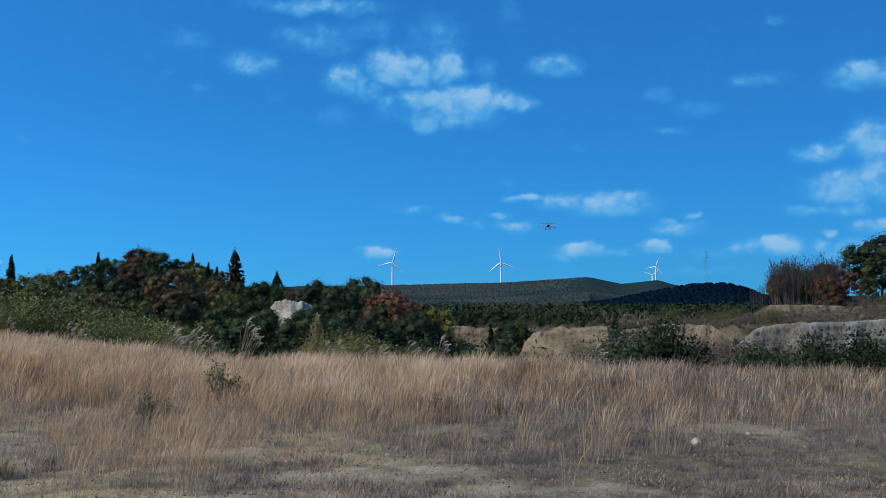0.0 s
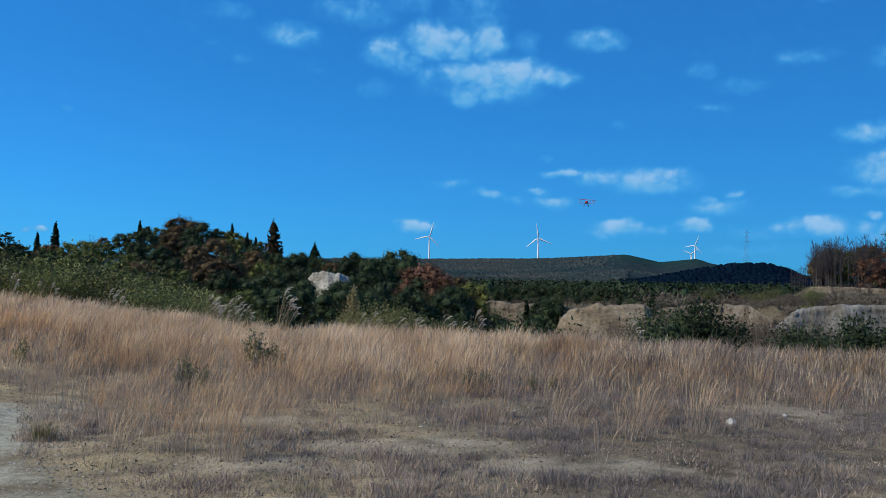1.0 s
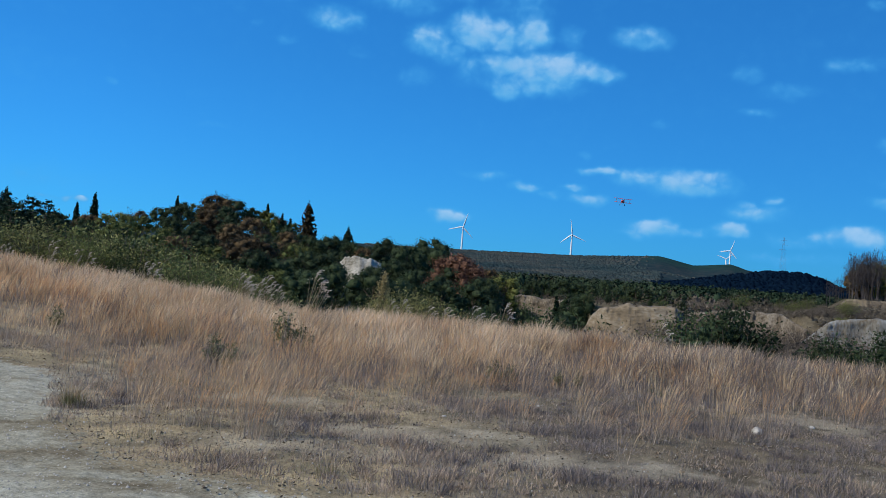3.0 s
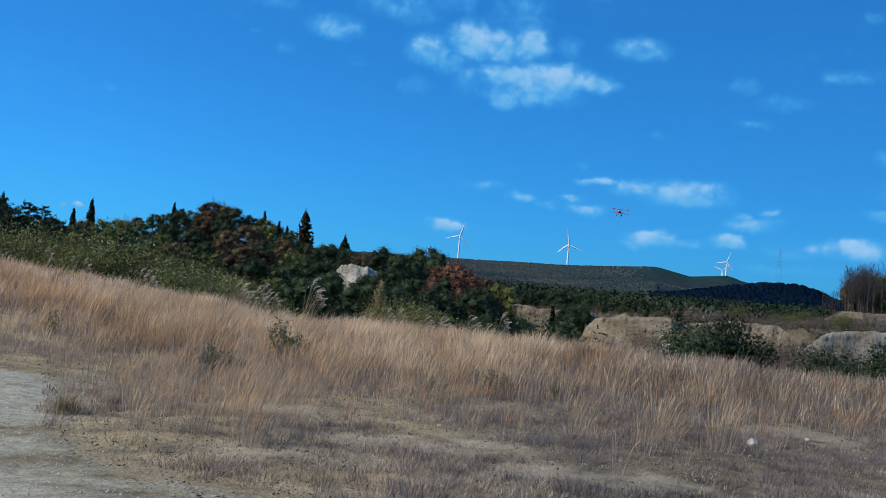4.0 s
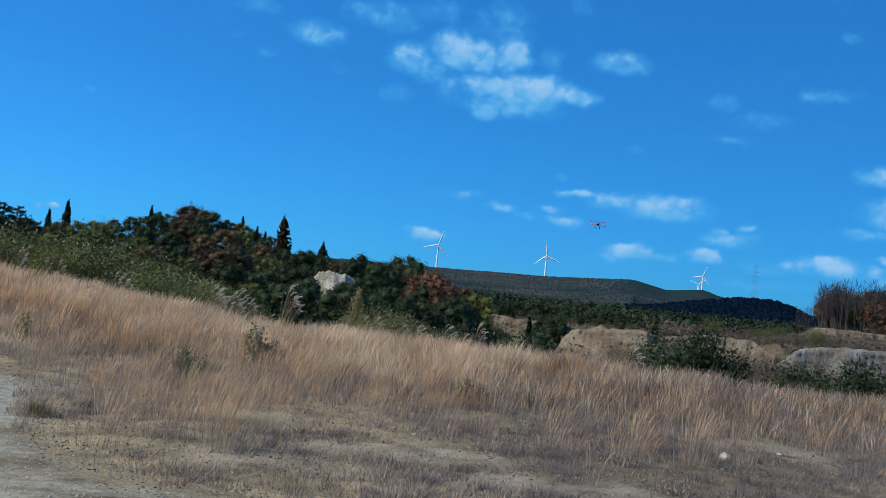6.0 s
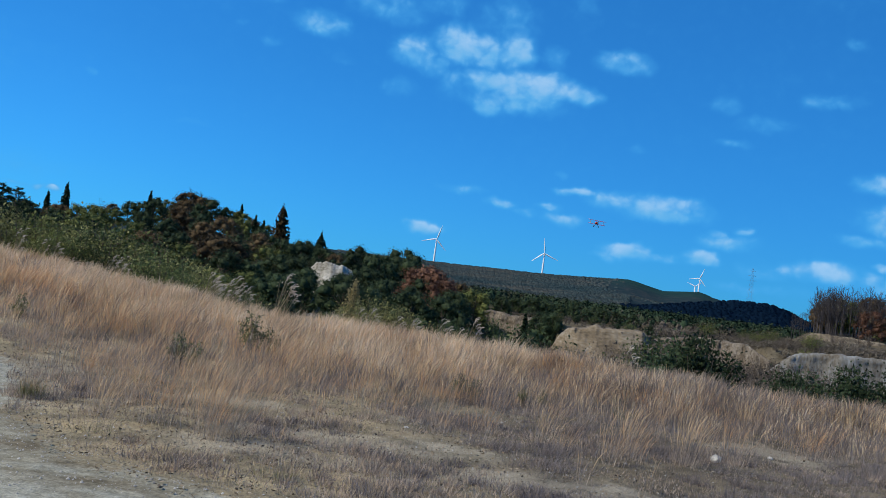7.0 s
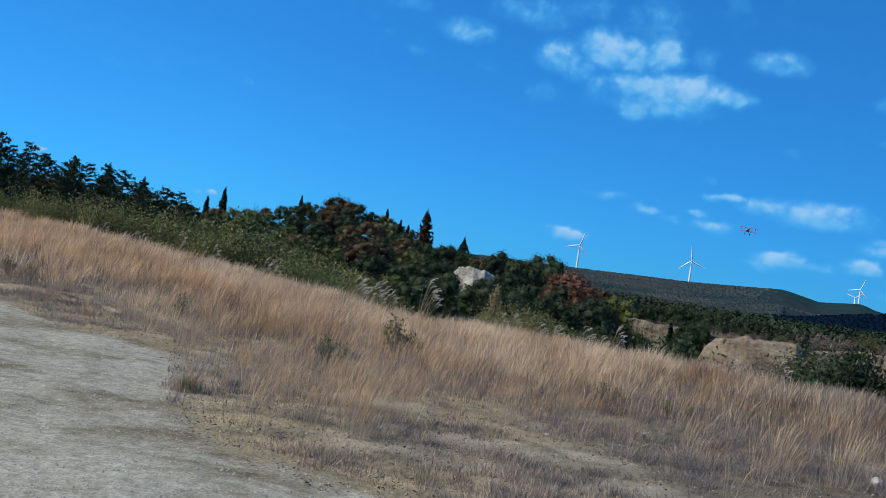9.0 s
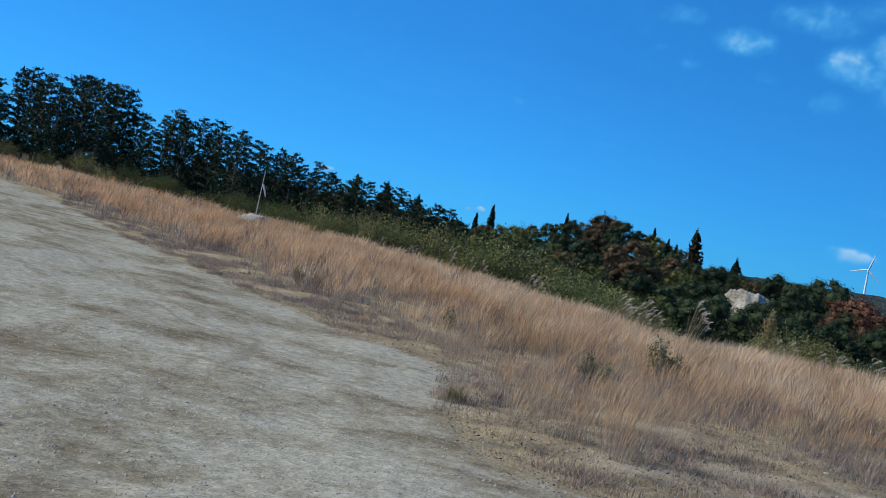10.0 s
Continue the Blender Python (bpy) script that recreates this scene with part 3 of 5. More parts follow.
def build_ground():
    az = np.concatenate([np.arange(-180, -66, 6.0), np.arange(-66, 40, .42), np.arange(40, 180, 6.0)])
    r = np.concatenate([[0.0], 1.2 * 1.0315 ** np.arange(267)])
    A, R = np.meshgrid(az, r, indexing="ij")
    Z = land(A, R)
    X, Y = R * np.sin(np.radians(A)), R * np.cos(np.radians(A))
    rough = np.zeros(A.size)
    for i, (x, y, rr) in enumerate(zip(X.ravel(), Y.ravel(), R.ravel())):
        if rr < 90:
            v = Vector((x, y, 0))
            rough[i] = .05 * noise.noise(v * .55) + .022 * noise.noise(v * 1.9) + .009 * noise.noise(v * 5.3)
        else:
            rough[i] = min(rr * .004, 4) * noise.noise(Vector((x, y, 3)) * (9 / rr))
    Z = Z + rough.reshape(A.shape)
    v = np.stack([X, Y, Z], -1).reshape(-1, 3)
    na, nr = A.shape
    i, j = np.meshgrid(np.arange(na), np.arange(nr - 1), indexing="ij")
    k = (i + 1) % na
    q = np.stack([i * nr + j, k * nr + j, k * nr + j + 1, i * nr + j + 1], -1).reshape(-1, 4)
    me = mesh_from("ground", v, q[:, ::-1], mats=[GROUND], smooth=True)
    gb = interp(A, GRAVEL_EDGE)
    pa = np.concatenate([np.arange(-75, -26, 2.0), np.arange(-26, -22, .25), np.arange(-22, 60, 3.0)])
    pr = interp(pa, GRAVEL_EDGE)
    bx, by = pr * np.sin(np.radians(pa)), pr * np.cos(np.radians(pa))
    sd = np.full(A.shape, 1e9)
    for x0, y0, x1, y1 in zip(bx, by, bx[1:], by[1:]):
        u = np.clip(((X - x0) * (x1 - x0) + (Y - y0) * (y1 - y0)) / ((x1 - x0) ** 2 + (y1 - y0) ** 2), 0, 1)
        sd = np.minimum(sd, np.hypot(X - x0 - u * (x1 - x0), Y - y0 - u * (y1 - y0)))
    g = np.clip(.5 + np.where(gb > R, sd, -sd) / np.maximum(1.3, .06 * R), 0, 1)
    b = np.zeros(A.shape)
    for x, y, w, h in BARE:
        b = np.maximum(b, np.clip(1.1 - .6 * np.hypot((X - x) / w, (Y - y) / h), 0, 1))
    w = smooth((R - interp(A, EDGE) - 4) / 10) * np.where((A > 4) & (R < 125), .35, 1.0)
    sd = np.where(gb > R, sd, -sd)
    # evergreen masks the nearer ridge's painted cloud shade, not a kind of tree
    for name, val in (("gravel", g), ("bare", b), ("wood", w), ("evergreen", smooth((A - 8) / 2) * smooth((R - 740) / 60) * (1 - smooth((R - 1500) / 100))), ("darker_right", smooth((A + 2) / 9)), ("sandy", smooth((-1 - A) / 6)), ("copse", 1 - smooth((R - 220) / 240)), ("hazed_green", smooth((A - 6.5) / 2.5) * (1 - smooth((A - 13.2) / 1.2)) * smooth((R - 2000) / 500)), ("inside", np.clip(sd, -20, 60))):
        me.attributes.new(name, "FLOAT", "POINT").data.foreach_set("value", val.ravel().astype(np.float32))
    return tagged(new("ground", me), "pale gravel and dry grey-brown earth, falling away to a wooded valley", "ground", kind="structure")


build_ground()

# ---------------------------------------------------------------- quarry cliffs
def cliff(name, label, front, mat, depth=9.0, base=-5.5, seed=0, rough=.35, slope=1.6, jagged=1.0):
    """A cut face along front = [(bearing, distance, crest elevation in degrees)], with a top that runs back from it."""
    az = np.array([f[0] for f in front], float)
    s = np.linspace(0, 1, 150)
    t = np.linspace(0, 1, len(front))
    A, R, E = np.interp(s, t, az), np.interp(s, t, [f[1] for f in front]), np.interp(s, t, [f[2] for f in front])
    top = 1.6 + R * np.tan(np.radians(E))
    nv = 34
    verts = []
    for i in range(len(s)):
        a = math.radians(A[i])
        out = Vector((-math.sin(a), -math.cos(a), 0))
        p0 = Vector((R[i] * math.sin(a), R[i] * math.cos(a), 0))
        jag = jagged * .4 * noise.noise(Vector((p0.x * .4, p0.y * .4, seed))) + jagged * .26 * noise.noise(Vector((p0.x * 1.4, p0.y * 1.4, seed)))
        for j in range(nv):
            f = j / (nv - 1)
            if f < .72:                                   # face, foot to brow
                g = f / .72
                z = base + (top[i] + jag - base) * g
                push = slope * (1 - g) ** 1.5
                w = Vector((p0.x, p0.y, z))
                flute = 1 - abs(noise.noise(Vector((w.x * .45, w.y * .45, z * .10 + seed)))) * 2.2
                crack = abs(noise.noise(Vector((w.x * 1.5, w.y * 1.5, z * .45 + seed))))
                ledge = math.floor(z * 1.1 + .8 * noise.noise(Vector((w.x * .15, w.y * .15, seed)))) - z * 1.1
                grain = noise.noise(Vector((w.x * 2.6, w.y * 2.6, z * 2.2 + seed)))
                p = p0 + out * (push + rough * (.55 * flute - .5 * crack + .4 * ledge + .3 * grain))
            else:                                         # brow and top
                g = (f - .72) / .28
                z = top[i] + jag * (1 - g) - .25 * g ** 2 + .15 * noise.noise(Vector((s[i] * 20, g * 6, seed)))
                p = p0 - out * depth * g
            verts.append((p.x, p.y, z))
    n = len(s)
    i, j = np.meshgrid(np.arange(n - 1), np.arange(nv - 1), indexing="ij")
    q = np.stack([i * nv + j, (i + 1) * nv + j, (i + 1) * nv + j + 1, i * nv + j + 1], -1).reshape(-1, 4)
    # close ends and back
    verts = np.array(verts)
    foot = verts.reshape(n, nv, 3)[:, -1].copy()
    foot[:, 2] = base
    off = len(verts)
    verts = np.concatenate([verts, foot])
    k = np.arange(n - 1)
    back = np.stack([k * nv + nv - 1, (k + 1) * nv + nv - 1, off + k + 1, off + k], -1)
    ends = []
    for col, flip in ((0, False), (n - 1, True)):
        for jj in range(nv - 1):
            tri = [col * nv + jj, col * nv + jj + 1, off + col]
            ends.append(tri[::-1] if flip else tri)
    me = mesh_from(name, verts, np.concatenate([q, back])[:, ::-1], ends, [mat])
    return tagged(new(name, me), label, "cliff", kind="structure")


cliff("quarry_cliff_1", "pale tan cut clay bank of the old quarry with a squared end",
      [(4.6, 88, -2.6), (5.2, 87, -1.4), (5.6, 86, -1.0), (6.3, 85, -.95), (7.2, 84.5, -.55), (7.8, 84.2, -.72), (9.0, 84, -.66), (10.0, 84, -.68), (10.4, 84.4, -.95), (10.9, 85.4, -1.8), (11.4, 87, -2.8)], CLAY_TAN, seed=1, rough=.28, jagged=.45)
cliff("quarry_cliff_2", "low pale clay bank half hidden by scrub",
      [(-.6, 112, -1.3), (0, 110, -.66), (.8, 110, -.6), (2.0, 109, -.7), (3.6, 108, -.62), (4.1, 108.5, -1.0), (4.5, 112, -1.8)], CLAY, seed=2, base=-4)
cliff("quarry_cliff_3", "long white and ochre clay face streaked by rain",
      [(16.0, 92, -3.0), (16.8, 91.6, -2.4), (17.5, 91, -1.75), (17.9, 91, -1.35), (18.4, 91, -.85), (18.9, 91.4, -.6), (20.0, 92, -.45), (21.1, 92, -.36), (22.5, 93, -.4), (24, 94, -.25), (25.5, 95, -.2), (27.5, 96, -.1), (30, 97, -.1)], CLAY_STREAK, seed=3, rough=.3, jagged=.3, slope=1.0)
cliff("quarry_cliff_4", "eroded ochre and white clay slope with gullies",
      [(10.8, 104, -.9), (12.2, 103, -.62), (13.4, 102, -.55), (14.6, 102, -.5), (15.9, 101, -.55), (16.6, 98, -.9), (17.4, 95, -1.3)], CLAY, seed=4, rough=.45, jagged=.5)
cliff("clay_scar", "bright white clay scar on the wooded slope",
      [(-10.5, 97, .55), (-10.2, 96.5, .9), (-9.8, 96, 1.0), (-9.3, 95.5, 1.0), (-9.0, 95.5, .9), (-8.6, 95.5, .95), (-8.0, 96, .68), (-7.7, 97, .4)], CLAY_WHITE, base=-3.0, seed=6, depth=5, rough=.15, slope=9.0, jagged=.5)
cliff("sand_bank", "tan sandy shoulder below bare trees",
      [(18.4, 118, -.3), (18.9, 117, .2), (19.4, 116, .62), (20.4, 116, .72), (21.5, 117, .66), (22.8, 118, .6), (24.5, 120, .5)], CLAY_TAN, base=-1, seed=7, depth=12, jagged=.4)


# ---------------------------------------------------------------- trees and shrubs
def broadleaf(seed, height, width, leaf, leaves, clumps, low=.18, trunk_r=.16, lean=0.0, flat=.72, puff=1.0):
    """Corners and faces of a trunk with limbs, and of a crown made of leaf clumps at the limbs' ends."""
    rand = np.random.default_rng(seed)
    pieces, centres, sizes = [], [], []
    bend = rand.normal(size=2) * .06 * height
    zs = np.linspace(-.4, height * .86, 7)
    f = np.clip(zs / height, 0, 1)
    trunk = np.stack([bend[0] * f ** 2 + lean * f * height, bend[1] * f ** 2, zs], 1)
    pieces.append(tube(trunk, trunk_r * (1.05 - f), 7))
    for k in range(clumps):
        u = (k + .5) / clumps
        zc = low + (1 - low) * u ** .8
        env = math.sin(math.pi * min(1, .16 + .80 * (zc - low) / (1 - low))) ** .62
        ang = k * 2.4 + rand.normal() * .5
        rr = width * .5 * env * (.45 + .55 * rand.random())
        z = height * (zc * .94) + rand.normal() * .03 * height
        c = np.array([math.cos(ang) * rr + lean * z, math.sin(ang) * rr, z])
        start = np.array([np.interp(z * .72, zs, trunk[:, i]) for i in range(3)])
        mid = (start + c) / 2 + np.array([0, 0, .04 * height])
        pieces.append(tube(np.array([start, mid, c]), [trunk_r * .38, trunk_r * .25, trunk_r * .08], 3))
        centres.append(c)
        sizes.append(puff * width * (.13 + .10 * rand.random()) * (.75 + .4 * env))
    centres, sizes = np.array(centres), np.array(sizes)
    which = rand.integers(0, clumps, leaves)
    d = rand.normal(size=(leaves, 3))
    d /= np.linalg.norm(d, axis=1, keepdims=True)
    pts = centres[which] + d * (sizes[which] * rand.random(leaves) ** .45)[:, None] * np.array([1, 1, flat])
    pts[:, 2] = np.maximum(pts[:, 2], .05 * height)
    cores = []                                            # dense inner foliage of each clump
    ball = np.array([[math.cos(a) * math.cos(e), math.sin(a) * math.cos(e), math.sin(e)] for e in (-1.1, -.35, .4, 1.1) for a in np.linspace(0, 2 * math.pi, 6, endpoint=False) + e])
    i, j = np.meshgrid(np.arange(3), np.arange(6), indexing="ij")
    bq = np.stack([i * 6 + j, i * 6 + (j + 1) % 6, i * 6 + 6 + (j + 1) % 6, i * 6 + 6 + j], -1).reshape(-1, 4)
    for c, s in zip(centres, sizes):
        cores.append((c + ball * s * .5 * rand.uniform(.5, 1.3, (24, 1)) * np.array([1, 1, flat]), bq))
    return join(pieces), join(cores + [cards(pts, leaf, rand, droop=.25, facing=d * .8 + np.array([0, 0, .35]))])


def conifer(seed, height, width, leaf, leaves, columnar=False):
    rand = np.random.default_rng(seed)
    pieces = [tube(np.array([[0, 0, -.4], [.02, 0, height * .5], [0, .02, height]]), [width * .05 + .04, width * .035 + .02, .012], 6)]
    whorls = 13
    u = rand.random(leaves) ** (.8 if columnar else .62)
    z = height * (1 - u * .93)
    if not columnar:
        z = np.round(z / height * whorls + rand.normal(size=leaves) * .16) * height / whorls
    env = (np.clip(u, 0, 1) ** (.55 if columnar else .9)) * width * .5
    spokes = rand.integers(0, 9, leaves) * (2 * math.pi / 9) + np.floor(z * 3) * 1.3
    ang = spokes + rand.normal(size=leaves) * (.6 if columnar else .22)
    rr = env * rand.random(leaves) ** .55 * (.75 + .35 * np.sin(spokes * 5 + z))
    pts = np.stack([np.cos(ang) * rr, np.sin(ang) * rr, z - rr * .22 + rand.normal(size=leaves) * .03 * height], 1)
    for k in range(22):
        a, zz = k * 2.4, height * (.12 + .8 * k / 22)
        rk = width * .42 * (1 - zz / height)
        pieces.append(tube(np.array([[0, 0, zz], [math.cos(a) * rk, math.sin(a) * rk, zz - rk * .2]]), [.03, .008], 4))
    return join(pieces), cards(pts, leaf, rand, length=1.9, droop=.2)


def pine(seed, height, width, leaf, sprays):
    """Ragged pine: uneven limbs in loose tiers, each with flat needle sprays towards its end."""
    rand = np.random.default_rng(seed)
    pieces = [tube(np.array([[0, 0, -.4], [.1, .05, height * .5], [.02, .1, height * .98]]), [.14, .09, .015], 6)]
    pts = []
    limbs = 52
    for k in range(limbs):
        f = .10 + .88 * (k + rand.random() * .8) / limbs
        z = height * f
        ln = width * .5 * (1.06 - f) ** .62 * (.55 + .6 * rand.random()) + .18
        a = k * 2.4 + rand.normal() * .4
        tip = np.array([math.cos(a) * ln, math.sin(a) * ln, z + ln * (.12 + .3 * rand.random())])
        root = np.array([.05, .05, z])
        pieces.append(tube(np.array([root, (root + tip) / 2 - [0, 0, .05], tip]), [.04, .026, .008], 4))
        n = int(sprays * ln / (limbs * width * .30)) + 6
        g = .3 + .75 * rand.random(n) ** .8
        pts.append(root + (tip - root) * g[:, None] + rand.normal(size=(n, 3)) * np.array([.16, .16, .07]) * (.5 + ln * .4))
    for k in range(14):
        pts.append(np.array([[rand.normal() * .08, rand.normal() * .08, height * (.93 + .08 * rand.random())]]))
    return join(pieces), cards(np.concatenate(pts), leaf, rand, length=3.2)


def bare_tree(seed, height, width, trunk_r=.075, wisps=260):
    """Slim leafless tree: pale trunks, rising limbs, a haze of fine twigs."""
    rand = np.random.default_rng(seed)
    pieces, twigs = [], []
    for s in range(3):
        x, y = rand.normal(size=2) * width * .16
        h = height * (.8 + .25 * rand.random())
        top = np.array([x * 1.8, y * 1.8, h])
        pieces.append(tube(np.array([[x, y, -.4], [x * 1.2, y * 1.2, h * .5], top]), [trunk_r, trunk_r * .6, .02], 5))
        for k in range(14):
            z = h * (.25 + .7 * k / 14)
            a = rand.random() * 6.28
            ln = width * .42 * (1.05 - z / h) + .3
            p0 = np.array([x * 1.3, y * 1.3, z])
            p1 = p0 + [math.cos(a) * ln, math.sin(a) * ln, ln * 1.1]
            pieces.append(tube(np.array([p0, (p0 + p1) / 2 + [0, 0, .1 * ln], p1]), [trunk_r * .3, trunk_r * .2, .01], 4))
            for w in range(wisps // 42):
                g = rand.random()
                q0 = p0 + (p1 - p0) * g
                q1 = q0 + rand.normal(size=3) * .25 * ln + [0, 0, .3 * ln]
                twigs.append(tube(np.array([q0, q1]), [.022, .006], 3))
    return join(pieces), join(twigs)


def shrub(seed, height, width, leaf, leaves, stems=9, loose=.13):
    """Many stems from one root, leaves along their upper parts."""
    rand = np.random.default_rng(seed)
    pieces, pts = [], []
    for s in range(stems):
        a = s * 2.4 + rand.normal() * .3
        rr = width * .5 * rand.random() ** .6
        h = height * (.6 + .4 * rand.random()) * (1 - .3 * (rr / (width * .5)) ** 2)
        tip = np.array([math.cos(a) * rr, math.sin(a) * rr, h])
        mid = tip * [.45, .45, .55] + rand.normal(size=3) * .04 * height
        pieces.append(tube(np.array([[rand.normal() * .05, rand.normal() * .05, -.15], mid, tip]), [.012 + .008 * height, .01 + .004 * height, .004], 4))
        n = leaves // stems
        g = .25 + .75 * rand.random(n) ** .7
        base = np.where(g[:, None] < .5, mid * (g[:, None] / .5), mid + (tip - mid) * ((g[:, None] - .5) / .5))
        pts.append(base + rand.normal(size=(n, 3)) * np.array([loose, loose, .7 * loose]) * max(height, width) * .75)
    pts = np.concatenate(pts)
    pts[:, 2] = np.abs(pts[:, 2]) + .03
    return join(pieces), cards(pts, leaf, rand, length=2.0)


def plant(name, label, category, builder, wood, leaf_mat, group=""):
    """A pattern plant, made once at the origin; returned as a dictionary for set_out()."""
    (tv, tq), (lv, lq) = builder
    return dict(name=name, label=label, category=category, group=group,
                trunk=mesh_from("trunk", tv, tq, mats=[wood], smooth=True), crown=mesh_from("crown", lv, lq, mats=[leaf_mat]), height=float(np.quantile(lv[:, 2], .995)))


def set_top(kind, az, r, el, turn=0.0, label=""):
    """As set_out(), grown so that its top stands at an elevation seen from the viewpoint."""
    high = 1.6 + r * math.tan(radians(el)) - float(land(az, r))
    return set_out(kind, az, r, max(.25, high / kind["height"]), turn, 1.0, 0.0, label)


def set_out(kind, az, r, scale=1.0, turn=0.0, tall=1.0, up=0.0, label=""):
    """One plant of a kind on the ground at a bearing and distance."""
    p = at(az, r, up)
    m = Matrix.Translation(p) @ Matrix.Rotation(turn, 4, "Z") @ Matrix.Diagonal((scale, scale, scale * tall, 1))
    root = new(kind["name"])
    root.matrix_world = m
    root.empty_display_size = .2
    tagged(root, label or kind["label"], kind["category"], kind["group"])
    if kind["category"] in ("shrub", "weed", "reeds"):
        tagged(part("stem", kind["trunk"], root), kind="stuff")
    else:
        part("trunk", kind["trunk"], root)
    part("crown", kind["crown"], root)
    return root


DK = [plant("broadleaf_tree", "dark green evergreen broadleaf tree with a rounded crown", "tree", broadleaf(s, 8, w, .15, 3600, c, puff=1.12), BARK, LEAF_DARK, "woodland trees")
      for s, w, c in ((11, 6.6, 26), (12, 7.4, 30), (13, 5.6, 22))]
OL = [plant("broadleaf_tree", "olive green broadleaf tree on the slope", "tree", broadleaf(s, 7, w, .14, 3600, c, low=.08, puff=1.12), BARK, LEAF_OLIVE, "woodland trees")
      for s, w, c in ((21, 6.0, 26), (22, 5.2, 20))]
RU = [plant("autumn_tree", "rust-brown autumn tree among the evergreens", "tree", broadleaf(s, 7.5, w, .14, 3600, c, puff=1.12), BARK, LEAF_RUST, "autumn trees")
      for s, w, c in ((31, 6.2, 24), (32, 7.0, 28))]
RD = [plant("autumn_tree", "dull red autumn tree at the wood's edge", "tree", broadleaf(41, 6, 5.4, .13, 3400, 24, low=.1), BARK, LEAF_RED, "autumn trees")]
CO = [plant("conifer", "dark pointed conifer standing above the wood", "tree", conifer(s, 9, w, .30 if col else .24, 1700 if col else 6500, col), BARK, mt, "conifers")
      for s, w, col, mt in ((51, 4.6, True, NEEDLE_BROWN), (52, 8.8, False, NEEDLE), (53, 2.7, True, NEEDLE))]
PI = [plant("pine_tree", "dark pine with ragged tiers of needles", "tree", pine(s, 7.5, w, .095, c), BARK, NEEDLE, "grove of pines")
      for s, w, c in ((61, 3.6, 1700), (62, 4.1, 1800), (63, 3.0, 1500))]
BA = [plant("bare_tree", "slim leafless grey tree on the bank", "tree", bare_tree(s, 8, 4.0), BARE_TWIG, BARE_TWIG, "bare trees") for s in (71, 72)]
YB = [plant("shrub", "yellow-green leafy shrub at the edge of the dry grass", "shrub", shrub(s, 2.6, w, .045, 3000, 26, .1), BARK, LEAF_YELLOW, "field-edge shrubs")
      for s, w in ((81, 2.6), (82, 3.2))]
OB = [plant("shrub", "olive green shrub at the edge of the field", "shrub", shrub(s, 2.6, w, .05, 2600, 24, .11), BARK, LEAF_OLIVE, "field-edge shrubs")
      for s, w in ((85, 3.0), (86, 3.6))]
MB = [plant("shrub", "mid-green bush below the wooded hill", "shrub", shrub(s, 2.6, w, .05, 2600, 26, .11), BARK, LEAF_MID, "field-edge shrubs")
      for s, w in ((87, 3.4), (88, 2.8))]
DB = [plant("shrub", "dark green glossy-leaved bush before the quarry", "shrub", shrub(s, 2.2, w, .05, 3600, 28, .085), BARK, LEAF_DARK, "quarry bushes")
      for s, w in ((91, 1.5), (92, 1.9))]
GB = [plant("dry_shrub", "dry grey-brown leafless shrub", "shrub", shrub(95, 1.6, 2.2, .035, 560, 26), TWIG, TWIG, "dry shrubs")]
YC = [plant("conical_shrub", "pale yellow-green cone-shaped shrub at the brow", "shrub", conifer(99, 3, 1.8, .05, 2600, True), BARK, LEAF_PALE, "field-edge shrubs")]
WD = [plant("weed", "leafy dark green weed in the dry grass", "weed", shrub(98, .95, .46, .027, 760, 12, .07), STEM, WEED_LEAF, "weeds")]


GROVE_TOP = [(-68, 6.0), (-54.3, 5.4), (-53, 6.3), (-51, 5.8), (-48, 6.2), (-47, 5.6), (-45, 5.1), (-42, 5.0), (-40.4, 4.5), (-38.9, 4.1), (-36.5, 3.9), (-34.6, 3.4), (-32.6, 3.5), (-31.4, 3.2), (-29.6, 2.7), (-27.4, 2.5)]


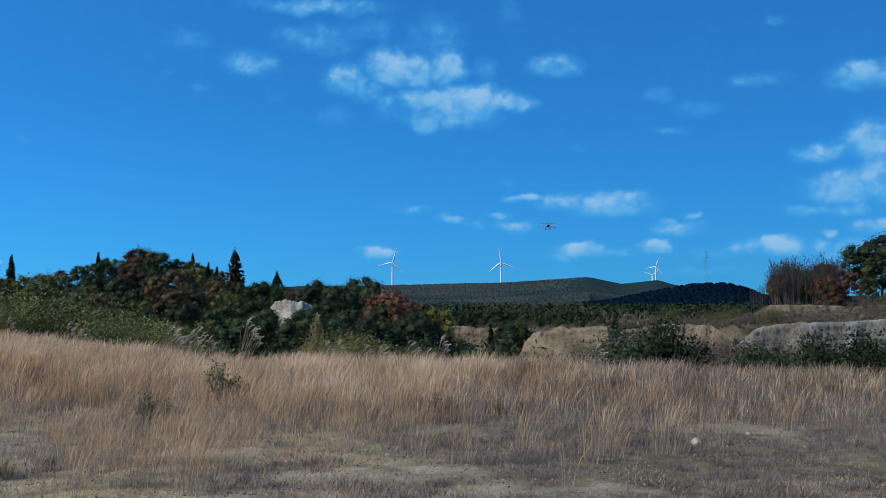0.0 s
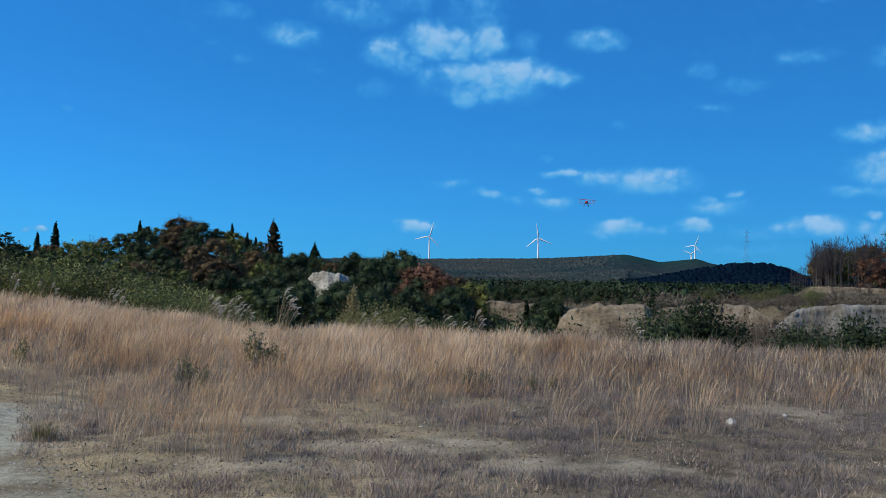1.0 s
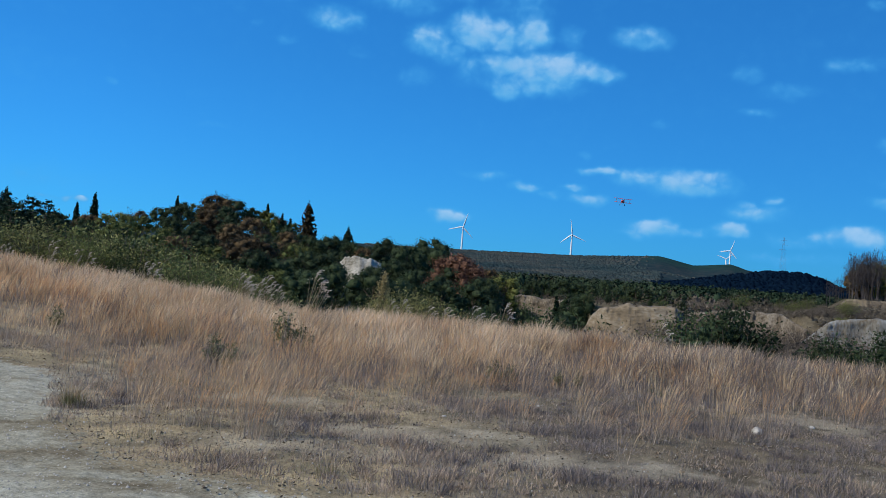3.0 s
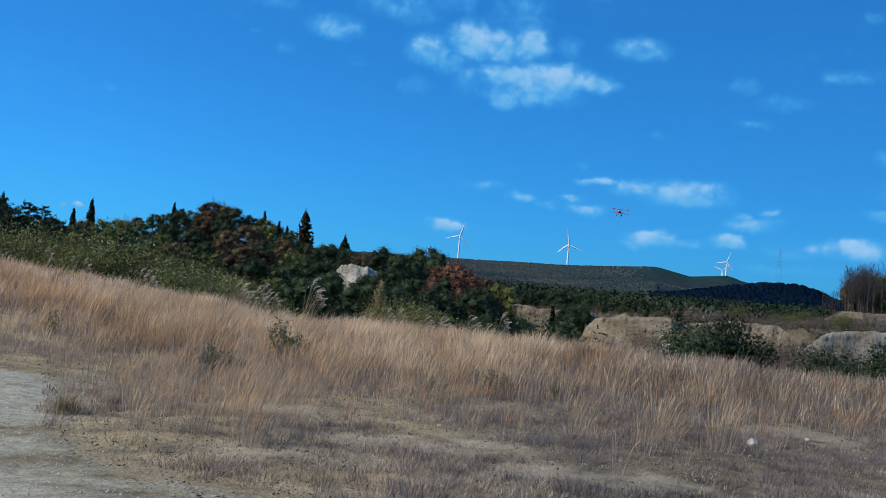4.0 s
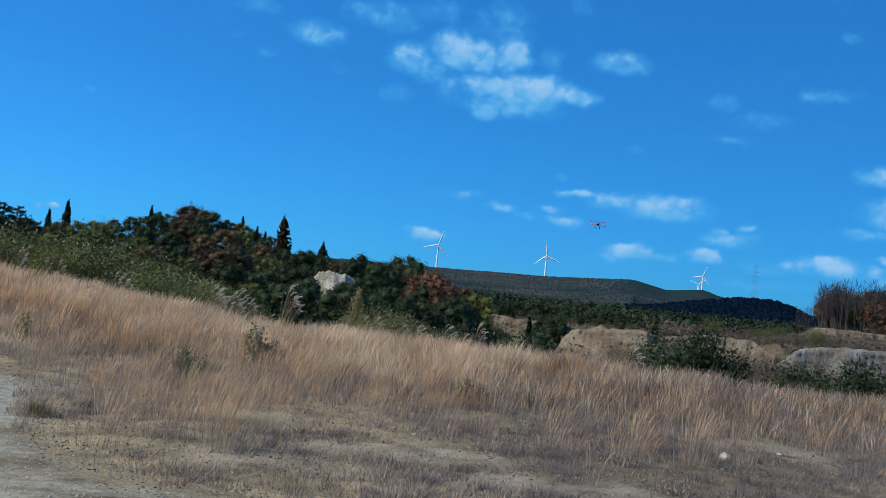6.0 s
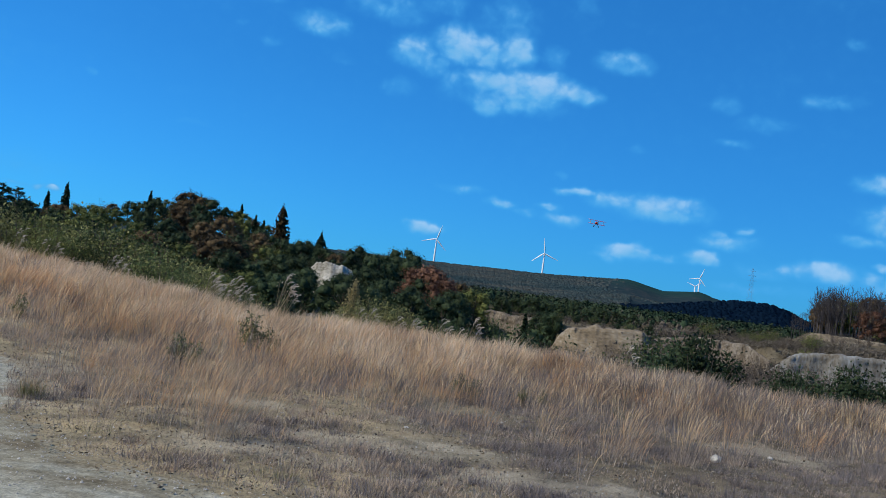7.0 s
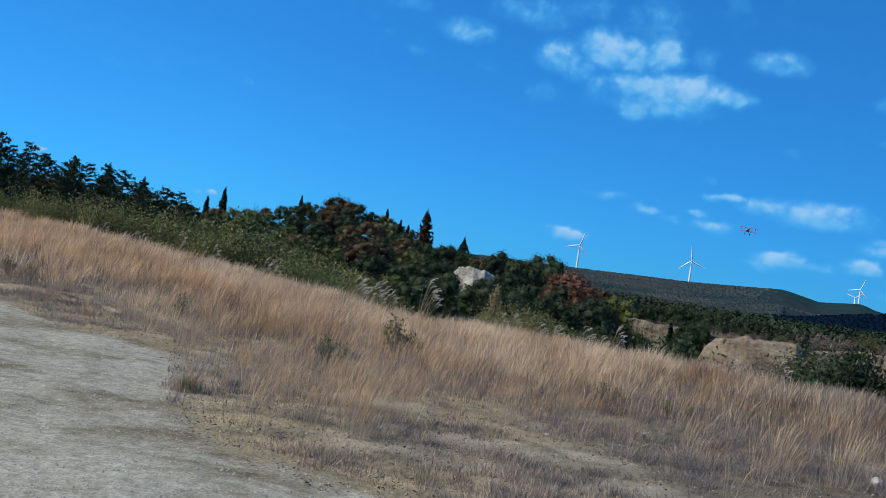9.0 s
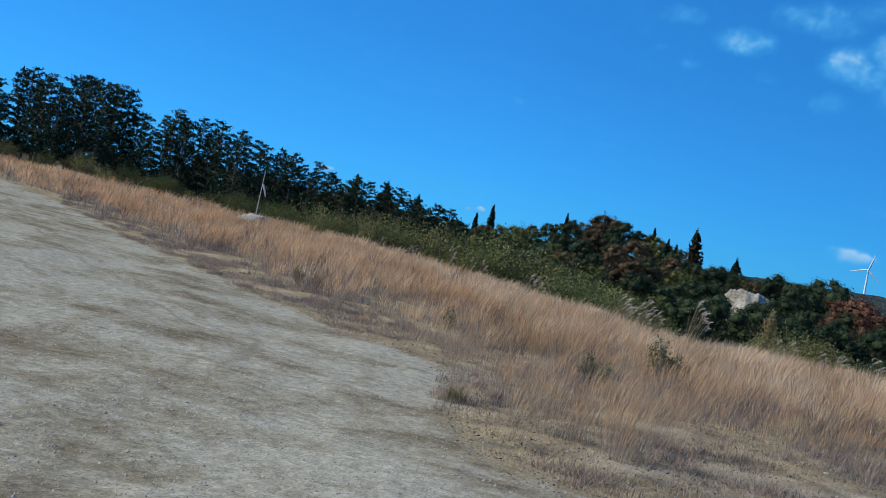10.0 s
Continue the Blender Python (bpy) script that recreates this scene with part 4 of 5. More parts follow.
def scatter_woods():
    rand = random.Random(5)
    # wooded hill, front rows to the crest
    for row, (r, n, f) in enumerate(((71, 18, -.05), (83, 18, .22), (96, 19, .44), (111, 20, .62), (127, 22, .78), (145, 25, .93), (162, 52, 1.0))):
        for k in range(n):
            az = -43 + 42 * (k + .5 + rand.uniform(-.35, .35)) / n
            rr = r + rand.uniform(-5, 5)
            el = float(interp(az, HILL_TOP)) * f + rand.uniform(-.25, .10)
            if -11.2 < az < -7.0 and r < 99:
                el = rand.uniform(.26, .5)
                rr = min(rr, 90)
            roll = rand.random()
            if az > -13:
                kind = rand.choice(DK) if roll < .88 else rand.choice(RU)
            elif row < 2:
                kind = rand.choice(OL) if roll < .6 else rand.choice(DK)
            else:
                kind = rand.choice(RU) if roll < .34 else (rand.choice(OL) if roll < .58 else rand.choice(DK))
            set_top(kind, az, rr, el, rand.uniform(0, 6.28))
    # landmark trees on the skyline
    for kind, az, r, el in ((CO[0], -12.65, 150, 3.84), (CO[1], -10.15, 150, 2.52), (CO[2], -24.95, 165, 3.3), (CO[2], -14.2, 160, 3.1), (CO[2], -13.7, 160, 2.9), (CO[2], -15.1, 160, 3.6), (CO[2], -20.4, 166, 3.6),
                            (CO[1], -31.6, 160, 3.4), (CO[1], -29.6, 165, 3.0), (CO[2], -25.9, 166, 2.7), (CO[2], -33.5, 160, 3.6), (DK[1], -7.7, 128, 2.2), (DK[0], -5.2, 118, 2.4), (DK[1], -4.4, 112, 2.1), (DK[2], -6.3, 110, 1.9),
                            (DK[0], -11.2, 140, 2.1), (RD[0], -3.0, 100, 1.55), (RD[0], -3.6, 104, 1.6), (RU[0], -1.2, 106, .8), (RD[0], -2.2, 96, .9), (OL[0], -.4, 104, .5), (DK[2], -11.5, 91, .95), (DK[0], -7.45, 91, .9), (BA[0], -22.6, 162, 2.75), (BA[1], -17.6, 165, 4.2), (RU[1], -18.2, 160, 4.0)):
        set_top(kind, az, r, el, az * 3.1)
    # dark trees in the dip before the quarry banks
    for k in range(26):
        az = -9 + 13.5 * (k + rand.random()) / 26
        set_top(rand.choice(DK + OL[:1]), az, rand.uniform(116, 150), float(interp(az, [(-9, .6), (-3, .3), (0, .1), (5, .3)])) + rand.uniform(-.3, .2), rand.uniform(0, 6.28))
    for k in range(16):
        az = 1.0 + 8.5 * (k + rand.random()) / 16
        set_top(rand.choice(DK), az, rand.uniform(114, 140), float(interp(az, [(1, .2), (4, .55), (7, .45), (9.5, -.2)])) + rand.uniform(-.3, .2), rand.uniform(0, 6.28))
    for az, el in ((4.3, .35), (5.0, .4), (5.8, .3), (6.6, .1), (3.3, 0), (7.4, -.1)):
        set_top(rand.choice(DK), az, rand.uniform(112, 125), el, az)
    # grove on the near rise
    for k in range(82):
        az = -68 + 41 * (k + rand.random()) / 82
        r = float(interp(az, EDGE)) + rand.uniform(9, 28) * (1 if az < -40 else 1.4)
        set_top(rand.choice(PI), az, r, float(interp(az, GROVE_TOP)) - abs(rand.gauss(0, .75)) + .4, rand.uniform(0, 6.28))
    # shrubs along the brow of the field
    for k in range(84):
        az = -62 + 48 * (k + rand.random()) / 84
        r = float(interp(az, EDGE)) + rand.uniform(2.5, 14)
        el = float(interp(az, [(-60, 2.4), (-45, 1.9), (-36, 1.75), (-28, 1.9), (-22, 1.65), (-19, .8), (-16, -.3), (-14, -1.0)])) - rand.random() * 1.1
        set_top(rand.choice(OB + YB + YB) if rand.random() < float(interp(az, [(-40, .45), (-34, .7), (-27, .9), (-21, .75), (-17, .35)])) else rand.choice(MB), az, r, el, rand.uniform(0, 6.28))
    for k in range(14):
        az = -14 + 20 * (k + rand.random()) / 14
        set_top(rand.choice(DB + MB), az, float(interp(az, EDGE)) + rand.uniform(7, 16), rand.uniform(-2.3, -1.5), rand.uniform(0, 6.28))
    for az, r, el, kind in ((-7.7, 26.5, .05, YC[0]), (-6.7, 26.0, -.75, YB[1]), (-4.9, 26.0, -1.1, YB[0]), (-6.2, 26.5, -1.15, YB[0]), (-4.2, 28, -1.4, YB[0]), (-8.4, 27, -1.7, YB[1]), (-1.6, 27, -1.6, MB[0]),
                            (-18.9, 33, .3, YB[1]), (-17.4, 32, -.3, YB[0]), (-22, 36, .9, YB[0]), (-24.2, 37, 1.0, YB[1]), (-16.4, 31, -.9, YB[0]), (2.95, 60, -.75, CO[2])):
        set_top(kind, az, r, el, az)
    for k in range(24):
        az = 4.2 + 6.8 * (k + rand.random()) / 15 if k < 15 else 4.4 * (k - 15 + rand.random()) / 9
        r = rand.uniform(93, 103) if k < 15 else rand.uniform(117, 123)
        set_top(rand.choice(DB + MB + GB), az, r, rand.uniform(-.5, .0), rand.uniform(0, 6.28))
    # bushes before and on the quarry banks
    for az, r, el, kind in ((11.2, 46, -.55, GB[0]), (10.8, 62, -1.0, MB[0]), (10.75, 80, -.72, DB[1]), (11.3, 78, -.8, MB[1]), (12.6, 27.5, -.6, DB[0]), (13.7, 27, -.35, DB[0]), (4.5, 95, -.25, DK[0]), (3.9, 106, -.3, DK[2]), (12.0, 29, -1.2, DB[0]), (10.9, 44, -.9, GB[0]), (18.2, 26, -1.75, DB[0]), (19.4, 26, -1.6, DB[1]), (22.0, 25.5, -.95, DB[0]), (18.8, 84, -1.1, GB[0]), (19.8, 85, -1.3, GB[0]), (20.9, 85, -1.2, GB[0]), (19.2, 82, -1.9, MB[0]), (21.6, 84, -1.6, GB[0]), (23.2, 86, -1.2, GB[0]),
                            (21.5, 25.5, -1.5, DB[1]), (24.1, 25, -.8, DB[0]), (24.6, 25.5, -1.3, DB[1]), (25.8, 25.5, -1.4, DB[1]), (8.2, 78, -1.4, GB[0]), (1.2, 80, -1.2, DB[1]),
                            (16.3, 70, -1.6, GB[0]), (17.0, 87, -1.3, GB[0]), (17.5, 87, -1.0, GB[0]), (16.4, 87, -1.6, GB[0]), (17.9, 86, -1.6, GB[0]), (18.4, 87, -1.9, GB[0]), (9.2, 70, -1.7, GB[0]), (17.2, 60, -1.9, GB[0])):
        set_top(kind, az, r, el, az * 2.3)
    for k in range(16):
        set_top(GB[0], rand.uniform(10.8, 17.2), rand.uniform(84, 99), rand.uniform(-1.7, -.75), rand.uniform(0, 6.28))
    for k in range(30):
        az = rand.choice((rand.uniform(5.6, 10.4), rand.uniform(0, 4), rand.uniform(17.8, 27), rand.uniform(17.8, 27)))
        r = (84.8 if 4.8 < az < 10.6 else 110 if az < 5 else 92.5 + .3 * (az - 18)) + rand.uniform(.2, 1.6)
        s = rand.uniform(.25, .55)
        set_out(GB[0], az, r, s, rand.uniform(0, 6.28), 1.0, 1.6 + r * math.tan(radians(-.62 if az < 11 else -.35)) - float(land(az, r)) - .25)
    for k in range(90):
        az = rand.uniform(10.5, 28)
        r = rand.uniform(99, 118)
        set_out(GB[0] if rand.random() < .92 else OB[0], az, r, rand.uniform(.55, 1.0), rand.uniform(0, 6.28))
    # the bank on the far side with its bare trees
    for k in range(40):
        az = 18.2 + 2.4 * rand.random() ** .7 if k < 12 else rand.uniform(19.5, 23)
        set_out(rand.choice(BA), az, rand.uniform(121, 136), rand.uniform(.62, .85) * (.6 if az < 19.4 else 1), rand.uniform(0, 6.28))
    for az, r, s, kind in ((20.2, 134, .62, DK[2]), (19.9, 137, .55, RU[0]), (21.6, 138, .66, DK[0]), (22.6, 136, .72, DK[2]), (21.0, 128, .68, OL[1]), (22.3, 130, .7, RU[0]), (23.4, 124, .72, RD[0]), (24.2, 132, .95, DK[0]), (25.3, 134, 1.05, DK[1]), (26.4, 130, 1.0, DK[2]), (27.6, 128, 1.0, DK[0]), (23.0, 122, .35, OL[0]), (24.6, 121, .4, DK[0]), (26, 120, .45, OL[0]), (19.8, 130, .5, RU[1])):
        set_out(kind, az, r, s, az)
    set_top(RD[0], 22.4, 119, 2.3, 1.0)
    set_top(RD[0], 23.0, 120, 1.9, 2.0)


scatter_woods()


def domes(centres, wide, high, rand, around, rings):
    """Lumpy tree crowns, each one closed to the ground."""
    n = len(centres)
    a = np.linspace(0, 2 * math.pi, around, endpoint=False)
    f = np.linspace(0, 1, rings + 1)
    rad = np.stack([np.sqrt(np.clip(1 - (f * .96) ** 2.2, 0, 1))] * around, 1)[None] * rand.uniform(.72, 1.2, (n, rings + 1, around))
    turn = a[None, None] + rand.uniform(0, 6.28, (n, 1, 1))
    z = f[None, :, None] * high[:, None, None] * rand.uniform(.86, 1.1, (n, rings + 1, around)) - .25 * high[:, None, None]
    v = np.stack([centres[:, None, None, 0] + np.cos(turn) * rad * wide[:, None, None], centres[:, None, None, 1] + np.sin(turn) * rad * wide[:, None, None], centres[:, None, None, 2] + z], -1)
    i, j = np.meshgrid(np.arange(rings), np.arange(around), indexing="ij")
    k = (j + 1) % around
    q = np.stack([i * around + j, i * around + k, (i + 1) * around + k, (i + 1) * around + j], -1).reshape(-1, 4)
    m = (rings + 1) * around
    return v.reshape(-1, 3), (q[None] + m * np.arange(n)[:, None, None]).reshape(-1, 4)


def far_woods():
    """The valley and hillside woods: crowns too many to count."""
    rand = np.random.default_rng(9)
    for name, label, lo, hi, count, wide, high, leaves, mat in (
            ("valley_woods", "green and brown mixed woods filling the valley", 138, 760, 3400, .0062, .98, 40, OLIVE_FAR),
            ("valley_scrub", "grey-brown leafless copse in the valley", 122, 620, 2200, .0055, .55, 46, RUST_FAR),
            ("bank_scrub", "low brown brushwood on the quarry plateau", 99, 132, 700, .0075, -.28, 90, SCRUB_FAR),
            ("hillside_woods", "green-brown forest covering the long far ridge, blue haze painted into its colour", 760, 2700, 26000, 4.4, 3.4, 0, HILL_FAR),
            ("ridge_woods", "forest on the nearer ridge, cloud shade and haze painted into its colour", 780, 1420, 6000, 4.2, 5.0, 0, DARK_FAR)):
        u = rand.random(count * 4)
        r = lo * (hi / lo) ** u
        az = rand.uniform(-9, 30, count * 4)
        keep = np.ones(len(r), bool)
        if name == "ridge_woods":
            keep = az > 8.5
        elif name == "hillside_woods":
            keep = ~((r < 1750) & (az > 9)) & (az < 14) & ~((rand.random(len(r)) < smooth((az - 4) / 5)) & (r > 1800))
        elif name == "valley_scrub":
            keep = (az > 3)
        elif name == "bank_scrub":
            keep = (az > 10.8) & (az < 27) & ~((az > 18.2) & (r > 111))
        if name.startswith("valley"):
            keep &= ~((az > 17) & (r < 260)) & ~((az < 1) & (r < 230)) & ~((r < 150) & (az < 10))
        az, r = az[keep][:count], r[keep][:count]
        n = len(r)
        s = rand.uniform(.6, 1.35, n)
        c = np.stack([r * np.sin(np.radians(az)), r * np.cos(np.radians(az)), land(az, r)], 1)
        w, h = wide * s * rand.uniform(.75, 1.25, n), high * s
        if leaves:                                        # crowns keep below a bearing from the viewpoint
            w = np.clip(w * r, .7, 4.5)
            h = np.maximum(1.6 + r * np.tan(np.radians(high - 1.05 * rand.random(n) ** 1.2)) - c[:, 2], .8) * 1.1
            h = np.minimum(h, w * 2.6)
        v, q = domes(c, w * ((.22 if name == "bank_scrub" else .72) if leaves else 1), h * ((.25 if name == "bank_scrub" else .85) if leaves else 1), rand, 8 if leaves else 6, 3 if leaves else 2)
        if leaves:
            d = rand.normal(size=(n * leaves, 3))
            d[:, 2] = np.abs(d[:, 2])
            d /= np.linalg.norm(d, axis=1, keepdims=True)
            size = np.stack([w, w, h * .78], 1).repeat(leaves, 0)
            lv, lq = cards(np.repeat(c, leaves, 0) + d * size * rand.uniform(.7, 1.1, (n * leaves, 1)), np.repeat(np.clip(r, 90, 420), leaves) * rand.uniform(.0011, .0028, n * leaves) * (.3 if name == "bank_scrub" else 1), rand, length=9 if name == "bank_scrub" else 1.5, facing=None if name == "bank_scrub" else d)
            v, q = np.concatenate([v, lv]), np.concatenate([q, lq + len(v)])
        tagged(new(name, mesh_from(name, v, q, mats=[mat], smooth=True)), label, "forest", kind="stuff")


OLIVE_FAR = material("valley_leaves", [(.013, .027, .018), (.028, .044, .025), (.062, .056, .038)], .018, .8, island=.4, fine=.15, gloss=0.0)
SCRUB_FAR = material("plateau_brush", [(.065, .055, .043), (.115, .098, .076), (.175, .15, .118)], .10, .9, island=.35, fine=.15, gloss=0.0)
RUST_FAR = material("valley_twigs", [(.04, .036, .028), (.07, .06, .046), (.10, .086, .066)], .10, .9, island=.22, fine=.15, gloss=0.0)
# forest green and brown, tinted blue to stand in for aerial haze
HILL_FAR = material("hazed_hillside_leaves", [(.016, .035, .042), (.036, .051, .052), (.075, .070, .06)], .005, .9, island=.22, gloss=0.0)
# near-black blue: cloud shadow and haze over the ridge, painted into the crowns
DARK_FAR = material("shaded_ridge_forest", [(.002, .007, .016), (.004, .011, .023)], .01, .9, island=.2, gloss=0.0)
far_woods()


# ---------------------------------------------------------------- wind turbines and pylon on the skyline
def turbine(az, r, base_el, hub_el, blade, angle):
    """Three-bladed wind turbine, its rotor facing the viewer."""
    z0, z1 = 1.6 + r * math.tan(radians(base_el)), 1.6 + r * math.tan(radians(hub_el))
    h = z1 - z0
    a = radians(az)
    root = new("wind_turbine")
    root.matrix_world = Matrix.Translation((r * math.sin(a), r * math.cos(a), z0)) @ Matrix.Rotation(-a, 4, "Z")
    tagged(root, "tall white three-bladed wind turbine on the ridge", "wind turbine", "wind turbines")
    v, q = tube(np.array([[0, 0, -70], [0, 0, h * .5], [0, 0, h]]), [3.7, 2.9, 2.2], 14)
    part("tower", mesh_from("tower", v, q, mats=[WHITE], smooth=True), root)
    v, q = tube(np.array([[0, 6, h + 1], [0, 5.8, h + 1], [0, -2, h + 1], [0, -4.2, h + 1]]), [.1, 1.9, 2.2, 2.0], 10)
    part("nacelle", mesh_from("nacelle", v, q, mats=[WHITE], smooth=True), root)
    v, q = tube(np.array([[0, -4.2, h + 1], [0, -5.6, h + 1], [0, -7, h + 1], [0, -7.6, h + 1]]), [2.0, 2.1, 1.2, .1], 12)
    part("hub", mesh_from("hub", v, q, mats=[WHITE], smooth=True), root)
    f = np.linspace(0, 1, 9)
    chord = np.interp(f, [0, .12, .25, 1], [2.6, 3.4, 5.0, 1.2])
    vv = []
    for ff, c in zip(f, chord):
        for dx, dy in ((-.35, 0), (0, .22), (.65, 0), (0, -.12)):
            vv.append((dx * c, dy * c, ff * blade))
    i, j = np.meshgrid(np.arange(8), np.arange(4), indexing="ij")
    q = np.stack([i * 4 + j, i * 4 + (j + 1) % 4, i * 4 + 4 + (j + 1) % 4, i * 4 + 4 + j], -1).reshape(-1, 4)
    me = mesh_from("blade", np.array(vv), q, mats=[WHITE], smooth=True)
    for k in range(3):
        part("blade", me, root, m=Matrix.Translation((0, -5.6, h + 1)) @ Matrix.Rotation(radians(angle + 120 * k), 4, "Y"))


turbine(-3.12, 3100, 1.95, 3.28, 50, 16)
turbine(3.58, 3100, 2.02, 3.28, 50, -8)
turbine(12.92, 4250, 1.9, 2.95, 46, 20)
turbine(12.70, 4600, 1.7, 2.45, 42, 52)


def pylon(az, r, base, height):
    root = new("pylon")
    a = radians(az)
    root.matrix_world = Matrix.Translation((r * math.sin(a), r * math.cos(a), base))
    tagged(root, "faint grey lattice power pylon behind the ridge", "pylon")
    pieces = []
    w = lambda z: 4.5 * (1 - z / height) + .8
    for sx, sy in itertools.product((-1, 1), (-1, 1)):
        pieces.append(tube(np.array([[sx * w(0), sy * w(0), 0], [sx * w(height), sy * w(height), height]]), [.08, .06], 4))
    for k in range(9):
        z0, z1 = height * k / 9, height * (k + 1) / 9
        for s in (-1, 1):
            pieces.append(tube(np.array([[-w(z0), s * w(z0), z0], [w(z1), s * w(z1), z1]]), [.07, .07], 3))
            pieces.append(tube(np.array([[w(z0), s * w(z0), z0], [-w(z1), s * w(z1), z1]]), [.07, .07], 3))
    v, q = join(pieces)
    part("mast", mesh_from("mast", v, q, mats=[STEEL]), root)
    for z, ln in ((.68, 8), (.80, 7), (.92, 6)):
        v, q = join([tube(np.array([[-ln, 0, height * z], [0, 0, height * z + 1.2], [ln, 0, height * z]]), [.08, .1, .08], 4), tube(np.array([[-ln, 0, height * z], [ln, 0, height * z]]), [.08, .08], 4)])
        part("crossarm", mesh_from("crossarm", v, q, mats=[STEEL]), root)


pylon(15.85, 1750, 52, 70)

# ---------------------------------------------------------------- dry grass of the field
def stalks(az, r, height, lean, rand, wide=1.0, head=.5, head_wide=1.35):
    """Stems with feathery heads: corners, quads, tris and their materials (0 stem, 1 head)."""
    n = len(az)
    a = np.radians(az)
    base = np.stack([r * np.sin(a), r * np.cos(a), land(az, r) - .03], 1)
    th = rand.uniform(0, math.pi, n)
    side = np.stack([np.cos(th), np.sin(th), np.zeros(n)], 1)
    h = height[:, None]
    ln = lean * h
    up = np.array([[0, 0, 1.0]])
    w = .0031 * wide * rand.uniform(.7, 1.4, (n, 1))
    m = base + up * h * (1 - head) + ln * (1 - head) ** 1.5
    p = base + up * h * (1 - head * .5) + ln * (1 - head * .5) ** 1.7
    t = base + up * h * .98 + ln * 1.15
    v = np.stack([base - side * w, base + side * w, m - side * w * .8, m + side * w * .8, p - side * w * head_wide, p + side * w * head_wide, t], 1).reshape(-1, 3)
    o = 7 * np.arange(n)[:, None]
    quads = np.concatenate([o + [0, 1, 3, 2], o + [2, 5, 6, 4]])
    return v, quads, None, np.concatenate([np.zeros(n, int), np.ones(n, int)]), None


def lumps(x, y, scale, seed):
    return np.array([noise.noise(Vector((a * scale, b * scale, seed))) for a, b in zip(x, y)])


TALL_FROM = [(-80, 40), (-53, 41), (-50, 35), (-47, 27.5), (-44, 25.5), (-39.5, 21), (-33, 17), (-27, 15.2), (-24, 12.8), (-19, 10.9), (-14, 10.6), (-9, 12.4), (-3, 12.8), (4, 12.8), (10, 12.6), (13.5, 13.0), (15, 15.6), (18, 16.4), (26, 16.0), (40, 15)]


def field_grass():
    """Tussocks of feathery grass over the whole field, with single stalks between them."""
    rand = np.random.default_rng(3)
    # tussock centres
    n = 60000
    az = rand.uniform(-64, 33, n)
    e, f = interp(az, EDGE), interp(az, TALL_FROM)
    lo = f - 2.4
    r = np.sqrt(rand.random(n) * ((e + 3.0) ** 2 - lo ** 2) + lo ** 2)
    x, y = r * np.sin(np.radians(az)), r * np.cos(np.radians(az))
    big, small = lumps(x, y, .3, 1.0), lumps(x, y, 1.1, 4.0)
    into = r - f + big * 2.6 + small * .9
    keep = rand.random(n) < np.clip(.03 + into * .10, 0, 1) * np.clip(.45 + small * 1.3 + big * .7, .06, 1) * np.clip(24 / r, .3, 1)
    az, r, big, small, into = (q[keep][:11000] for q in (az, r, big, small, into))
    m = len(az)
    each = (rand.integers(11, 40, m) * np.clip(.8 + .05 * into, .6, 1.15)).astype(int)
    ca, cr = np.repeat(az, each), np.repeat(r, each)
    k = len(ca)
    wide_t = np.repeat(rand.uniform(.05, .17, m), each)
    dx, dy = rand.normal(size=k) * wide_t, rand.normal(size=k) * wide_t
    a = np.radians(ca)
    px, py = cr * np.sin(a) + dx, cr * np.cos(a) + dy
    aa, rr = np.degrees(np.arctan2(px, py)), np.hypot(px, py)
    tall = (.54 + .15 * small + .15 * big) * rand.uniform(.62, 1.28, m) * np.clip(.5 + .11 * into, .45, 1.05)
    h = np.repeat(tall, each) * rand.uniform(.45, 1.12, k)
    wind = np.repeat(rand.uniform(-.03, .22, m) * np.interp(az, [-30, -10, 5, 20], [1, 1, .6, .35]) + .10 * small, each)
    lean = np.stack([wind + dx * 1.1 + rand.normal(size=k) * .10, dy * 1.1 + rand.normal(size=k) * .12, np.zeros(k)], 1)
    v, q, t, qm, tm = stalks(aa, rr, h, lean, rand, np.clip(rr / 21, .5, 1.9)[:, None] * .92, .58, 1.65)
    roll = rand.random(m)
    rusty = np.interp(az, [-45, -34, -25, -8, 10], [.8, .55, .34, .3, .3])
    brow = .7 * smooth((r - interp(az, EDGE) + 9) / 7) * np.interp(az, [-36, -26, -10, 4], [.25, 1, 1, .3])
    grey = np.interp(az, [-20, -2, 6, 12], [.10, .15, .42, .68]) + .2 * (1 - smooth((r - interp(az, TALL_FROM)) / 7))
    head = np.where(roll < rusty, 2, np.where(roll < rusty + .25, 7, 1))
    head = np.where(rand.random(m) < brow, 6, np.where(rand.random(m) < grey, 4, head))
    head = np.where(rand.random(m) < .05, 3, head)
    foot = np.where(head == 4, 5, np.where(rand.random(m) < .3, 5, 0))
    qm = np.concatenate([np.repeat(foot, each), np.repeat(head, each)])
    # single stalks and dry leaf blades between the tussocks
    n = 150000
    az = rand.uniform(-64, 33, n)
    e, f = interp(az, EDGE), interp(az, TALL_FROM)
    lo = f - 2.6
    r = np.sqrt(rand.random(n) * ((e + 3.0) ** 2 - lo ** 2) + lo ** 2)
    keep = rand.random(n) < np.clip(.04 + (r - f) * .06, 0, 1) * np.clip(26 / r, .3, 1)
    az, r = az[keep][:60000], r[keep][:60000]
    n = len(az)
    lean = np.stack([.10 + rand.normal(size=n) * .2, rand.normal(size=n) * .2, np.zeros(n)], 1)
    h = rand.uniform(.14, .50, n) * np.clip(.5 + .1 * (r - interp(az, TALL_FROM)), .4, 1)
